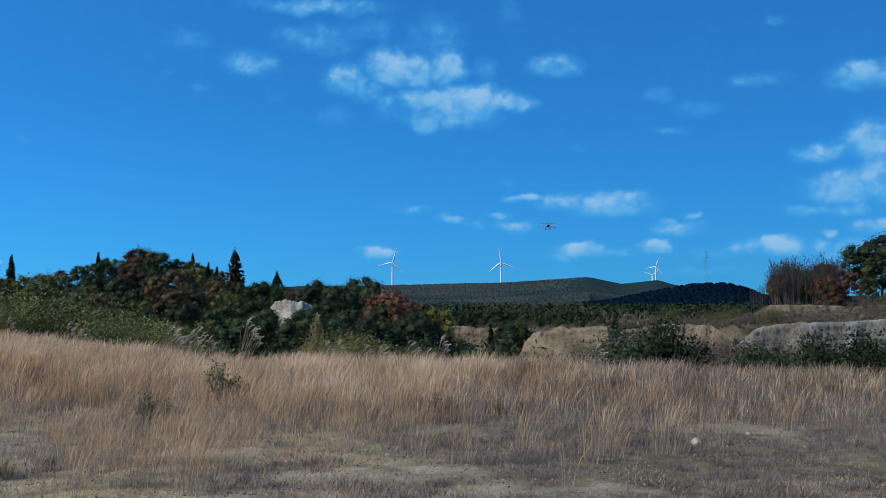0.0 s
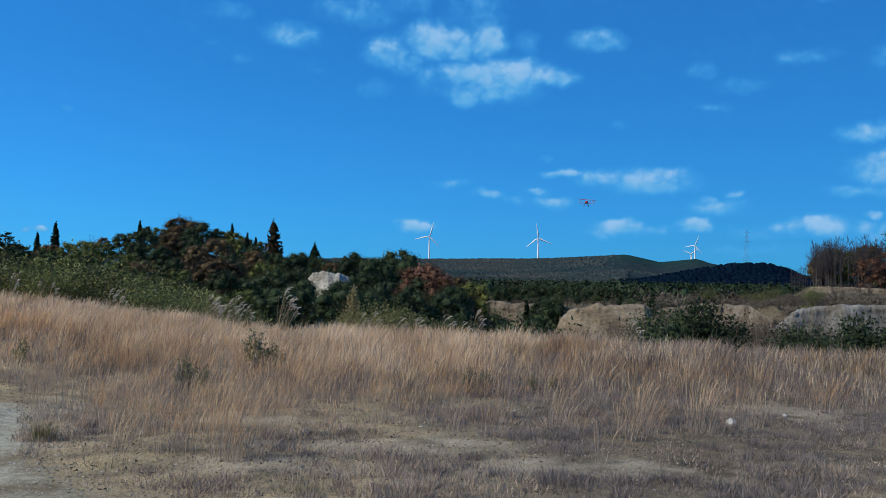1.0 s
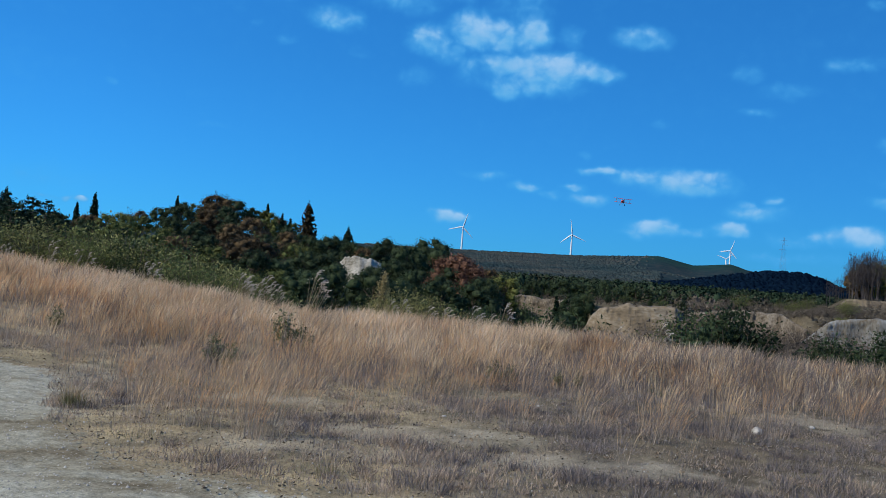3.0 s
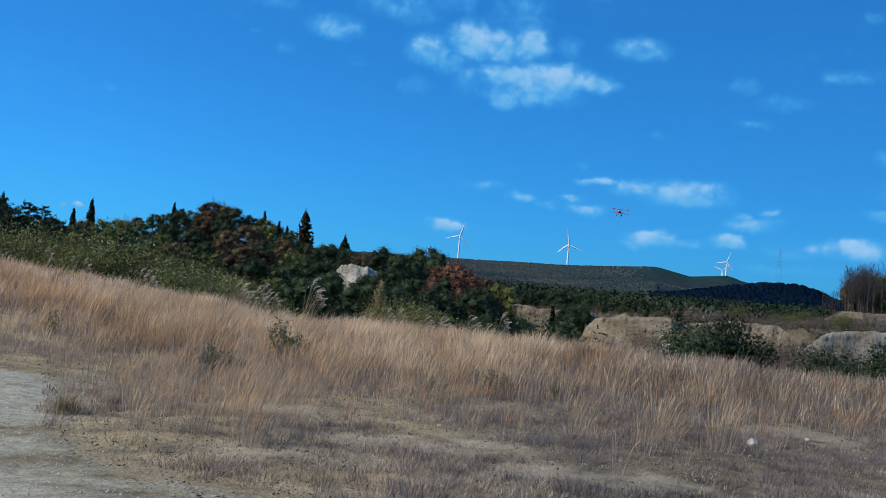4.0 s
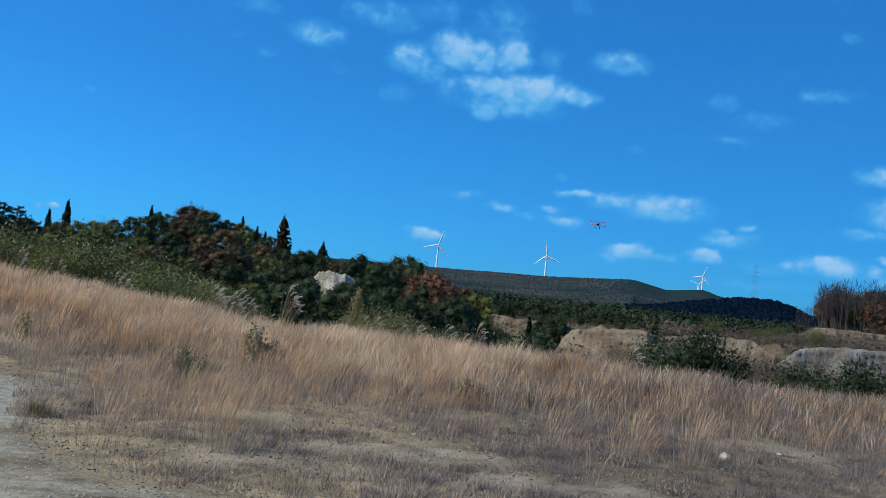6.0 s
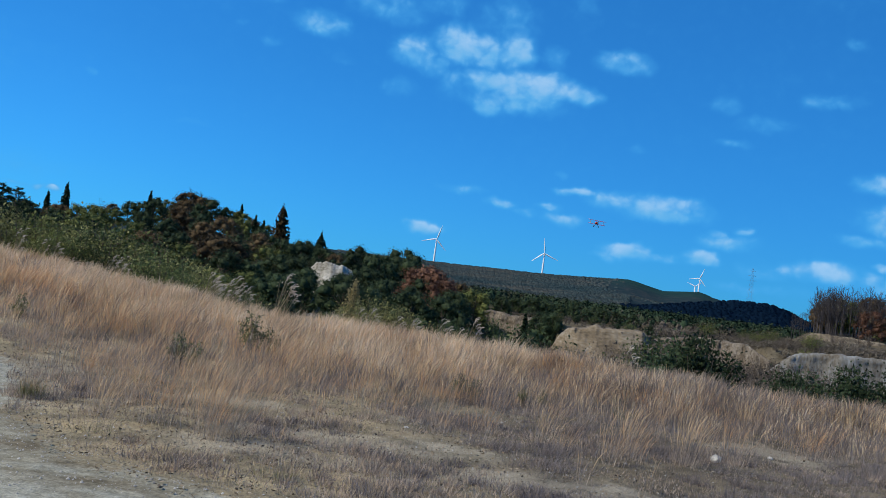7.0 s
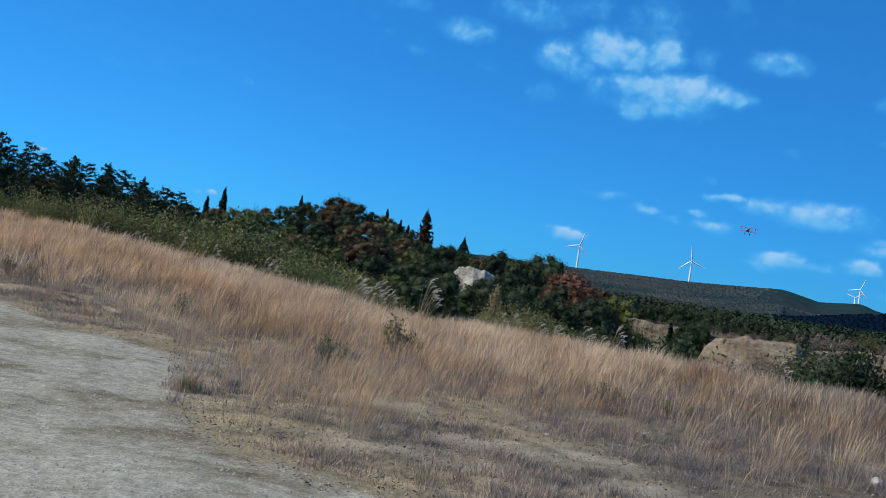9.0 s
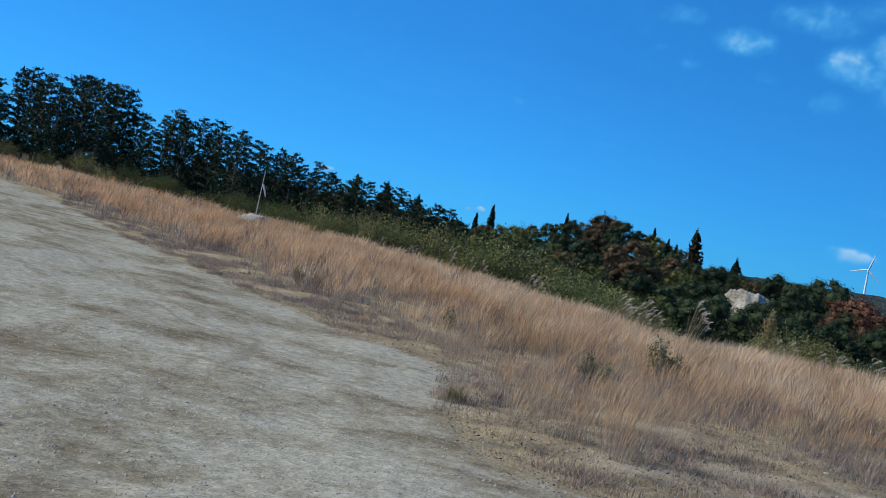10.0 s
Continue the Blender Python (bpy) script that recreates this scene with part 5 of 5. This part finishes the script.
    v2, q2, _t, qm2, _tm = stalks(az, r, h, lean, rand, np.clip(r / 21, .5, 1.8)[:, None], .5, 1.2)
    tone = rand.choice([0, 5, 4, 1, 2], n, p=[.3, .3, .2, .1, .1])
    q = np.concatenate([q, q2 + len(v)])
    v = np.concatenate([v, v2])
    qm = np.concatenate([qm, np.concatenate([np.where(tone == 2, 0, np.where(tone == 1, 0, np.where(tone == 4, 5, tone))), tone])])
    tagged(new("dry_grass", mesh_from("dry_grass", v, q, None, [STEM, PLUME, PLUME_RUST, STRAW, PLUME_GREY, STEM_GREY, PLUME_CREAM, PLUME_ORANGE], qm, None)), "tall tawny dry grass bent by the wind across the field", "grass", kind="stuff")


def low_growth():
    """Withered ankle-high cushions on the bare earth, with thin single blades between them."""
    rand = np.random.default_rng(4)
    n = 14000
    az = rand.uniform(-50, 34, n)
    lo, hi = np.maximum(interp(az, GRAVEL_EDGE) + .15, 5.0), interp(az, TALL_FROM) + 6
    r = np.sqrt(rand.random(n) * (hi ** 2 - lo ** 2) + lo ** 2)
    x, y = r * np.sin(np.radians(az)), r * np.cos(np.radians(az))
    big = lumps(x, y, .8, 11.0)
    bare = np.zeros(n)
    for bx, by, w, hh in BARE:
        bare = np.maximum(bare, np.clip(1.5 - np.hypot((x - bx) / w, (y - by) / hh), 0, 1))
    keep = (rand.random(n) < np.clip(.28 + .30 * smooth((az + 4) / 10) + big * 1.3, .06, 1)) & (rand.random(n) > bare * .93)
    x, y, az0, big = x[keep][:4200], y[keep][:4200], az[keep][:4200], big[keep][:4200]
    m = len(x)
    wide, tall = rand.uniform(.06, .20, m), rand.uniform(.04, .115, m) * (1 + .5 * big)
    each = rand.integers(35, 100, m)
    k = int(each.sum())
    g = np.sqrt(rand.random(k))
    th = rand.uniform(0, 2 * math.pi, k)
    cx, cy = np.cos(th) * g, np.sin(th) * g
    W, H = np.repeat(wide, each), np.repeat(tall, each)
    px, py = np.repeat(x, each) + cx * W, np.repeat(y, each) + cy * W
    h = H * (1.05 - .75 * g ** 2) * rand.uniform(.5, 1.25, k) + .006
    lx, ly = cx * .5 + .08 + rand.normal(size=k) * .35, cy * .5 + rand.normal(size=k) * .35
    tint = np.repeat((rand.random(m) > .25 + .65 * smooth((az0 + 8) / 12)).astype(int), each)
    # single blades
    n = 150000
    az = rand.uniform(-50, 34, n)
    lo, hi = np.maximum(interp(az, GRAVEL_EDGE) + .1, 5.0), interp(az, TALL_FROM) + 4
    r = np.sqrt(rand.random(n) * (hi ** 2 - lo ** 2) + lo ** 2)
    sx, sy = r * np.sin(np.radians(az)), r * np.cos(np.radians(az))
    px, py = np.concatenate([px, sx]), np.concatenate([py, sy])
    h = np.concatenate([h, rand.uniform(.008, .05, n)])
    lx, ly = np.concatenate([lx, .1 + rand.normal(size=n) * .5]), np.concatenate([ly, rand.normal(size=n) * .5])
    tint = np.concatenate([tint, (rand.random(n) < .7).astype(int)])
    n = len(px)
    foot = np.stack([px, py, land(np.degrees(np.arctan2(px, py)), np.hypot(px, py)) - .015], 1)
    th = rand.uniform(0, math.pi, n)
    side = np.stack([np.cos(th), np.sin(th), np.zeros(n)], 1) * (.0036 * rand.uniform(.5, 1.4, (n, 1)))
    tip = foot + np.stack([lx, ly, np.ones(n)], 1) * (h + .015)[:, None]
    v = np.stack([foot - side, foot + side, tip], 1).reshape(-1, 3)
    tagged(new("low_scrub", mesh_from("low_scrub", v, None, np.arange(3 * n).reshape(-1, 3), [SCRUB, SCRUB_PALE], None, tint)), "low grey-brown withered scrub on bare earth", "scrub", kind="stuff")


def tuft(name, label, az, r, n, spread, height, lean_x, mats, seed, wide=1.0, head=.45, category="grass tuft"):
    """A single tussock, as one mesh with its foot at the ground."""
    rand = np.random.default_rng(seed)
    p = at(az, r)
    px, py = p.x + rand.normal(size=n) * spread, p.y + rand.normal(size=n) * spread * .8
    aa, rr = np.degrees(np.arctan2(px, py)), np.hypot(px, py)
    h = height * rand.uniform(.5, 1.1, n)
    out = np.stack([(px - p.x), (py - p.y), np.zeros(n)], 1) / max(spread, .01) * .13
    lean = out + np.stack([lean_x + rand.normal(size=n) * .1, rand.normal(size=n) * .1, np.zeros(n)], 1)
    v, q, t, qm, tm = stalks(aa, rr, h, lean, rand, wide, head)
    v = v - np.array([p.x, p.y, p.z])
    root = new(name)
    root.location = p
    tagged(part("foliage", mesh_from("foliage", v, q[qm == 0], None, mats[:1]), root), kind="stuff")
    tagged(part("seed_head", mesh_from("seed_head", v, q[qm == 1], t, mats[1:]), root), kind="stuff")
    return tagged(root, label, category, "grass tufts")


def litter():
    """Dead leaves, bits of straw and twig lying on the soil."""
    rand = np.random.default_rng(41)
    n = 26000
    az = rand.uniform(-34, 30, n)
    lo, hi = interp(az, GRAVEL_EDGE) - .4, interp(az, TALL_FROM) + 1.5
    r = np.sqrt(rand.random(n) * (hi ** 2 - lo ** 2) + lo ** 2)
    x, y = r * np.sin(np.radians(az)), r * np.cos(np.radians(az))
    b = np.array([.05 * noise.noise(Vector((p, q, 0)) * .55) + .022 * noise.noise(Vector((p, q, 0)) * 1.9) + .009 * noise.noise(Vector((p, q, 0)) * 5.3) for p, q in zip(x, y)])
    c = np.stack([x, y, land(az, r) + b + .012 + .02 * rand.random(n)], 1)
    v, q = cards(c, .007 + .022 * rand.random(n) ** 3, rand, length=2.0, level=.55)
    tagged(new("leaf_litter", mesh_from("leaf_litter", v, q, mats=[LITTER])), "tan and brown dead leaf bits on the soil", "litter", kind="stuff")


field_grass()
low_growth()
litter()
for i, (az, r, n, sp, h, ln) in enumerate(((13.2, 11.3, 150, .16, .72, .22), (15.9, 12.0, 70, .12, .6, .12), (-14.6, 8.9, 170, .17, .72, .32), (-15.6, 9.6, 120, .18, .74, .34), (-17.0, 10.6, 110, .15, .66, .3), (-19.6, 10.4, 90, .14, .6, .22),
                                           (-21.4, 9.3, 70, .12, .52, .25), (-22.2, 11.2, 90, .16, .6, .25), (-12.4, 10.2, 80, .15, .58, .3), (9.8, 11.8, 80, .12, .62, .2), (5.2, 12.2, 80, .13, .6, .2), (1.6, 12.0, 70, .14, .55, .15), (7.4, 8.9, 14, .04, .5, .12),
                                           (-3.2, 9.6, 12, .06, .42, .2), (-8.8, 9.8, 16, .08, .45, .2), (11.4, 9.4, 10, .05, .4, .1), (-5.8, 11.3, 50, .12, .5, .2), (-25.6, 13.6, 110, .2, .6, .2), (-28.6, 15.6, 90, .2, .6, .2), (-11.0, 8.6, 22, .08, .3, .2))):
    tuft("grass_tussock", "tawny tussock of dry grass leaning with the wind", az, r, int(n * .8), sp * .62, h * 1.15, ln * .7, [STEM, PLUME_ORANGE if i % 3 else PLUME], 100 + i, .55, .62)
_b = random.Random(77)
for i in range(70):
    az = _b.uniform(-30, 22)
    r = float(interp(az, TALL_FROM)) - _b.uniform(-2.5, 2.6)
    tuft("grass_tussock", "thin bunch of dry grass standing in withered scrub", az, max(r, float(interp(az, GRAVEL_EDGE)) + .6), _b.randint(14, 55), _b.uniform(.04, .10), _b.uniform(.38, .72), _b.uniform(.05, .28), [STEM, _b.choice((PLUME_ORANGE, PLUME_ORANGE, PLUME, PLUME_RUST))], 300 + i, .55, .6)
tuft("green_tuft", "rounded yellow-green tuft at the edge of the gravel", -25.2, 10.3, 300, .055, .23, .03, [GREEN_BLADE, STRAW], 140, .6, .35)
for i, (az, r, h) in enumerate(((-18.2, 9.2, .16), (-13.4, 6.9, .12), (-6.6, 10.2, .18), (-7.2, 11.2, .16), (-19.2, 12.0, .3), (9.5, 15.6, .5), (-10.5, 7.4, .22), (12.2, 17.5, .5), (-21.6, 8.6, .2))):
    tuft("green_tuft", "small dull green tuft in the dry earth", az, r, 80, .11, h * .85, .05, [GREEN_BLADE, STRAW], 150 + i, .6, .5)

# leafy weeds standing in the grass
for az, r, s, tall in ((-13.4, 16.6, 1.1, .9), (-12.3, 16.4, .8, .9), (-.5, 14.6, .62, .8), (.5, 14.5, .6, .75), (-17.6, 13.6, .72, .9), (-16.6, 13.4, .68, .8), (4.6, 15.2, .4, .9), (3.4, 15.4, .4, .8), (-26.5, 17.0, .6, 1.0), (-36.0, 20.5, .6, .8), (-34.8, 20.2, .6, .8)):
    set_out(WD[0], az, r, s, az * 5, tall)


# pampas-like reeds along the brow
def reed(seed):
    rand = np.random.default_rng(seed)
    pieces, heads = [], []
    for k in range(12):
        a, ln = rand.random() * 6.28, rand.uniform(.05, .35)
        h = rand.uniform(1.0, 1.7)
        tip = np.array([math.cos(a) * ln + .25, math.sin(a) * ln, h])
        pieces.append(tube(np.array([[rand.normal() * .1, rand.normal() * .1, -.1], tip * [.4, .4, .6], tip]), [.012, .009, .005], 3))
        if k < 9:
            for s in range(16):
                g = s / 16
                heads.append(tip + np.array([.16 * g + rand.normal() * .015, rand.normal() * .03, .28 * g - .2 * g * g]))
        else:
            for s in range(6):
                heads.append(tip * (.3 + .7 * rand.random()) + rand.normal(size=3) * .05)
    return join(pieces), cards(np.array(heads), .028, rand, 3.0)


RE = plant("reed_clump", "silvery plumed reeds along the brow of the field", "reeds", reed(201), REED_LEAF, REED_PLUME, "reeds")
_r = random.Random(31)
for k in range(34):
    az = _r.choice((_r.uniform(-26, -15), _r.uniform(-17, -14), _r.uniform(-8, 9), _r.uniform(-34, -20), _r.uniform(-36, -24)))
    set_out(RE, az, float(interp(az, EDGE)) + _r.uniform(.5, 4.0), _r.uniform(.45, .75), _r.uniform(-.4, .4))
for az, s in ((-12.3, .95), (-11.9, .8), (-15.4, .7), (-16.2, .7)):
    set_out(RE, az, float(interp(az, EDGE)) + 2.5, s, 0)


# ---------------------------------------------------------------- stones
def pebbles():
    rand = np.random.default_rng(17)
    n = 70000
    az = rand.uniform(-60, 32, n)
    r = np.sqrt(rand.random(n) * (19 ** 2 - 3.5 ** 2) + 3.5 ** 2)
    gb = interp(az, GRAVEL_EDGE)
    keep = (r < gb + .2) | (rand.random(n) < .25 * (r < 13))
    az, r = az[keep], r[keep]
    n = len(az)
    x, y = r * np.sin(np.radians(az)), r * np.cos(np.radians(az))
    bumps = np.array([.05 * noise.noise(Vector((a, b, 0)) * .55) + .022 * noise.noise(Vector((a, b, 0)) * 1.9) + .009 * noise.noise(Vector((a, b, 0)) * 5.3) for a, b in zip(x, y)])
    c = np.stack([x, y, land(az, r) + bumps + .003], 1)
    s = .0045 + .011 * rand.random((n, 1)) ** 5
    oct_ = np.array([[1, 0, -.3], [0, 1, -.3], [-1, 0, -.3], [0, -1, -.3], [0, 0, .8]])
    v = (c[:, None] + s[:, None] * oct_[None] * rand.uniform(.6, 1.3, (n, 5, 1))).reshape(-1, 3)
    f = np.array([[0, 1, 4], [1, 2, 4], [2, 3, 4], [3, 0, 4]])
    t = (5 * np.arange(n)[:, None, None] + f[None]).reshape(-1, 3)
    tagged(new("pebbles", mesh_from("pebbles", v, None, t, [STONE])), "small pale pebbles strewn over the gravel", "pebbles", kind="stuff")


pebbles()


def rock(az, r, size, seed, label):
    bm = bmesh.new()
    bmesh.ops.create_icosphere(bm, subdivisions=3, radius=1)
    for v in bm.verts:
        d = v.co.copy()
        v.co *= 1 + .28 * noise.noise(d * 1.3 + Vector((seed, 0, 0))) + .12 * noise.noise(d * 3.1 + Vector((seed, 4, 0)))
        v.co = Vector((v.co.x * size[0], v.co.y * size[1], v.co.z * size[2]))
    ob = new("rock", bm_mesh("rock", bm, STONE))
    ob.location = at(az, r, size[2] * .45)
    return tagged(ob, label, "rock", "rocks")


rock(15.05, 12.35, (.07, .06, .055), 1, "fist-sized pale grey stone lying on bare earth")
rock(2.3, 12.6, (.024, .02, .014), 2, "small white stone on dry earth")
rock(-3.4, 10.9, (.03, .02, .013), 3, "small flat white stone on dry earth")
rock(9.9, 13.0, (.026, .02, .016), 4, "small pale stone on dry earth")
rock(-.2, 9.7, (.03, .022, .013), 5, "small flat pale stone on dry earth")
rock(18.0, 13.6, (.04, .035, .025), 6, "small pale stone on dry earth")


# ---------------------------------------------------------------- windsock mast on its white mound
def windsock(az, r):
    bm = bmesh.new()
    bmesh.ops.create_icosphere(bm, subdivisions=4, radius=1)
    for v in bm.verts:
        d = v.co.copy()
        v.co *= 1 + .2 * noise.noise(d * 2) + .08 * noise.noise(d * 7)
        v.co = Vector((v.co.x * .75, v.co.y * .6, v.co.z * .3))
    mound = new("clay_mound", bm_mesh("clay_mound", bm, STONE, True))
    mound.location = at(az, r, .4)
    tagged(mound, "low heap of white clay in the dry grass", "mound")
    root = new("windsock")
    p = at(az, r)
    root.matrix_world = Matrix.Translation(p) @ Matrix.Rotation(radians(3), 4, "Y")
    tagged(root, "thin windsock mast with a limp faded sock", "windsock")
    v, q = tube(np.array([[0, 0, 0], [0, 0, 1.3], [0, 0, 2.65]]), [.022, .018, .012], 8)
    part("mast", mesh_from("mast", v, q, mats=[PALE_CLOTH], smooth=True), root)
    v, q = tube(np.array([[.03, 0, 2.05], [.10, 0, 1.95], [.2, .02, 1.75], [.28, .03, 1.55]]), [.05, .046, .036, .025], 10)
    part("sock", mesh_from("sock", v, q, mats=[PALE_CLOTH], smooth=True), root, "limp faded cloth sock")


windsock(-39.2, 41.0)
rock(-35.4, 37.5, (1.1, .4, .3), 9, "low bank of bare white clay in the grass")


# ---------------------------------------------------------------- model biplane in the air
def biplane(az, el, r, heading, bank):
    root = new("model_biplane")
    a = radians(az)
    root.matrix_world = Matrix.Translation((r * math.sin(a), r * math.cos(a), 1.6 + r * math.tan(radians(el)))) @ Matrix.Rotation(radians(heading), 4, "Z") @ Matrix.Rotation(radians(bank), 4, "X")
    tagged(root, "red and cream radio-controlled model biplane in flight", "model aircraft")

    def wing(name, span, chord, x, z, mat, thick=.022):
        f = np.linspace(-1, 1, 21)
        vv = []
        for g in f:
            c = chord * (1 - .55 * max(0, abs(g) - .82) / .18)
            for dx, dz in ((.5, 0), (.25, 1), (-.15, .8), (-.5, .05), (-.15, -.25), (.3, -.3)):
                vv.append((x + dx * c, g * span / 2, z + dz * thick + .03 * abs(g) * .5))
        i, j = np.meshgrid(np.arange(20), np.arange(6), indexing="ij")
        q = np.stack([i * 6 + j, i * 6 + (j + 1) % 6, i * 6 + 6 + (j + 1) % 6, i * 6 + 6 + j], -1).reshape(-1, 4)
        return part(name, mesh_from(name, np.array(vv), q, mats=[mat], smooth=True), root)

    def body(name, xs, rs, mat, label=""):
        v, q = tube(np.array([[x, 0, z] for x, z in xs]), rs, 12)
        return part(name, mesh_from(name, v, q, mats=[mat], smooth=True), root, label)

    body("cowling", [(.52, 0), (.515, 0), (.50, 0), (.36, 0), (.34, 0)], [.03, .08, .098, .105, .10], RED, "round red engine cowling")
    body("front_fuselage", [(.345, 0), (.2, 0), (0, .005), (-.1, .01)], [.098, .102, .098, .09], CREAM, "cream front fuselage")
    body("rear_fuselage", [(-.1, .01), (-.2, .012), (-.32, .015)], [.089, .075, .058], WHITE_FILM, "white rear fuselage with dark bands")
    body("tail_cone", [(-.32, .015), (-.45, .02), (-.6, .03)], [.057, .042, .015], RED)
    for x, rr in ((-.14, .088), (-.22, .076), (-.3, .064)):
        body("band", [(x + .018, .012), (x - .018, .012)], [rr, rr - .003], BLACK)
    wing("upper_wing", 1.5, .25, .16, .22, RED)
    wing("lower_wing", 1.4, .24, .08, -.08, RED)
    wing("tailplane", .52, .15, -.53, .045, RED, .012)
    bm = bmesh.new()
    prof = [(-.44, .04), (-.52, .16), (-.58, .21), (-.66, .20), (-.70, .12), (-.68, .0), (-.6, .02)]
    f1 = [bm.verts.new((x, -.008, z)) for x, z in prof]
    f2 = [bm.verts.new((x, .008, z)) for x, z in prof]
    bm.faces.new(f1)
    bm.faces.new(f2[::-1])
    for k in range(len(prof)):
        bm.faces.new((f1[k], f1[(k + 1) % 7], f2[(k + 1) % 7], f2[k]))
    part("fin", bm_mesh("fin", bm, RED), root)
    for s, (dx, dz) in itertools.product((-1, 1), ((.0, .05), (.05, 0))):
        v, q = tube(np.array([[-.6 - dx, s * .011, .12 - dz], [-.6 + dx, s * .011, .12 + dz]]), [.012, .012], 4)
        part("tail_mark", mesh_from("tail_mark", v, q, mats=[BLACK]), root, "plain dark bar on the tail")
    for s in (-1, 1):
        for x in (.24, .06):
            v, q = tube(np.array([[x - .06, s * .52, -.07], [x, s * .55, .22]]), [.008, .008], 6)
            part("wing_strut", mesh_from("wing_strut", v, q, mats=[CREAM]), root)
            v, q = tube(np.array([[x, s * .06, .08], [x, s * .1, .22]]), [.007, .007], 6)
            part("cabane_strut", mesh_from("cabane_strut", v, q, mats=[CREAM]), root)
            v, q = tube(np.array([[x + .04, s * .05, -.08], [.2, s * .19, -.27]]), [.008, .008], 6)
            part("gear_leg", mesh_from("gear_leg", v, q, mats=[STEEL]), root)
        v, q = tube(np.array([[.2, s * .175, -.27], [.2, s * .18, -.27], [.2, s * .215, -.27], [.2, s * .22, -.27]]), [.045, .075, .075, .045], 14)
        wheel = part("wheel", mesh_from("tyre", v, q, mats=[BLACK], smooth=True), root)
        v, q = tube(np.array([[.2, s * .172, -.27], [.2, s * .223, -.27]]), [.04, .04], 12)
        part("rim", mesh_from("rim", v, q, mats=[WHITE_FILM]), wheel)
    v, q = tube(np.array([[.2, -.2, -.27], [.2, .2, -.27]]), [.007, .007], 6)
    part("axle", mesh_from("axle", v, q, mats=[STEEL]), root)
    v, q = tube(np.array([[.52, 0, 0], [.56, 0, 0], [.585, 0, 0]]), [.03, .026, .004], 10)
    part("spinner", mesh_from("spinner", v, q, mats=[STEEL], smooth=True), root)
    for s in (-1, 1):
        v, q = tube(np.array([[.545, 0, 0], [.545, s * .09, s * .07], [.545, s * .17, s * .12]]), [.012, .016, .006], 6)
        part("propeller_blade", mesh_from("propeller_blade", v, q, mats=[BLACK]), root)
    v, q = tube(np.array([[-.02, 0, .085], [-.04, 0, .12], [-.10, 0, .10]]), [.05, .04, .02], 10)
    part("cockpit_fairing", mesh_from("cockpit_fairing", v, q, mats=[BLACK], smooth=True), root)


biplane(6.5, 5.5, 78.0, 256, -5)
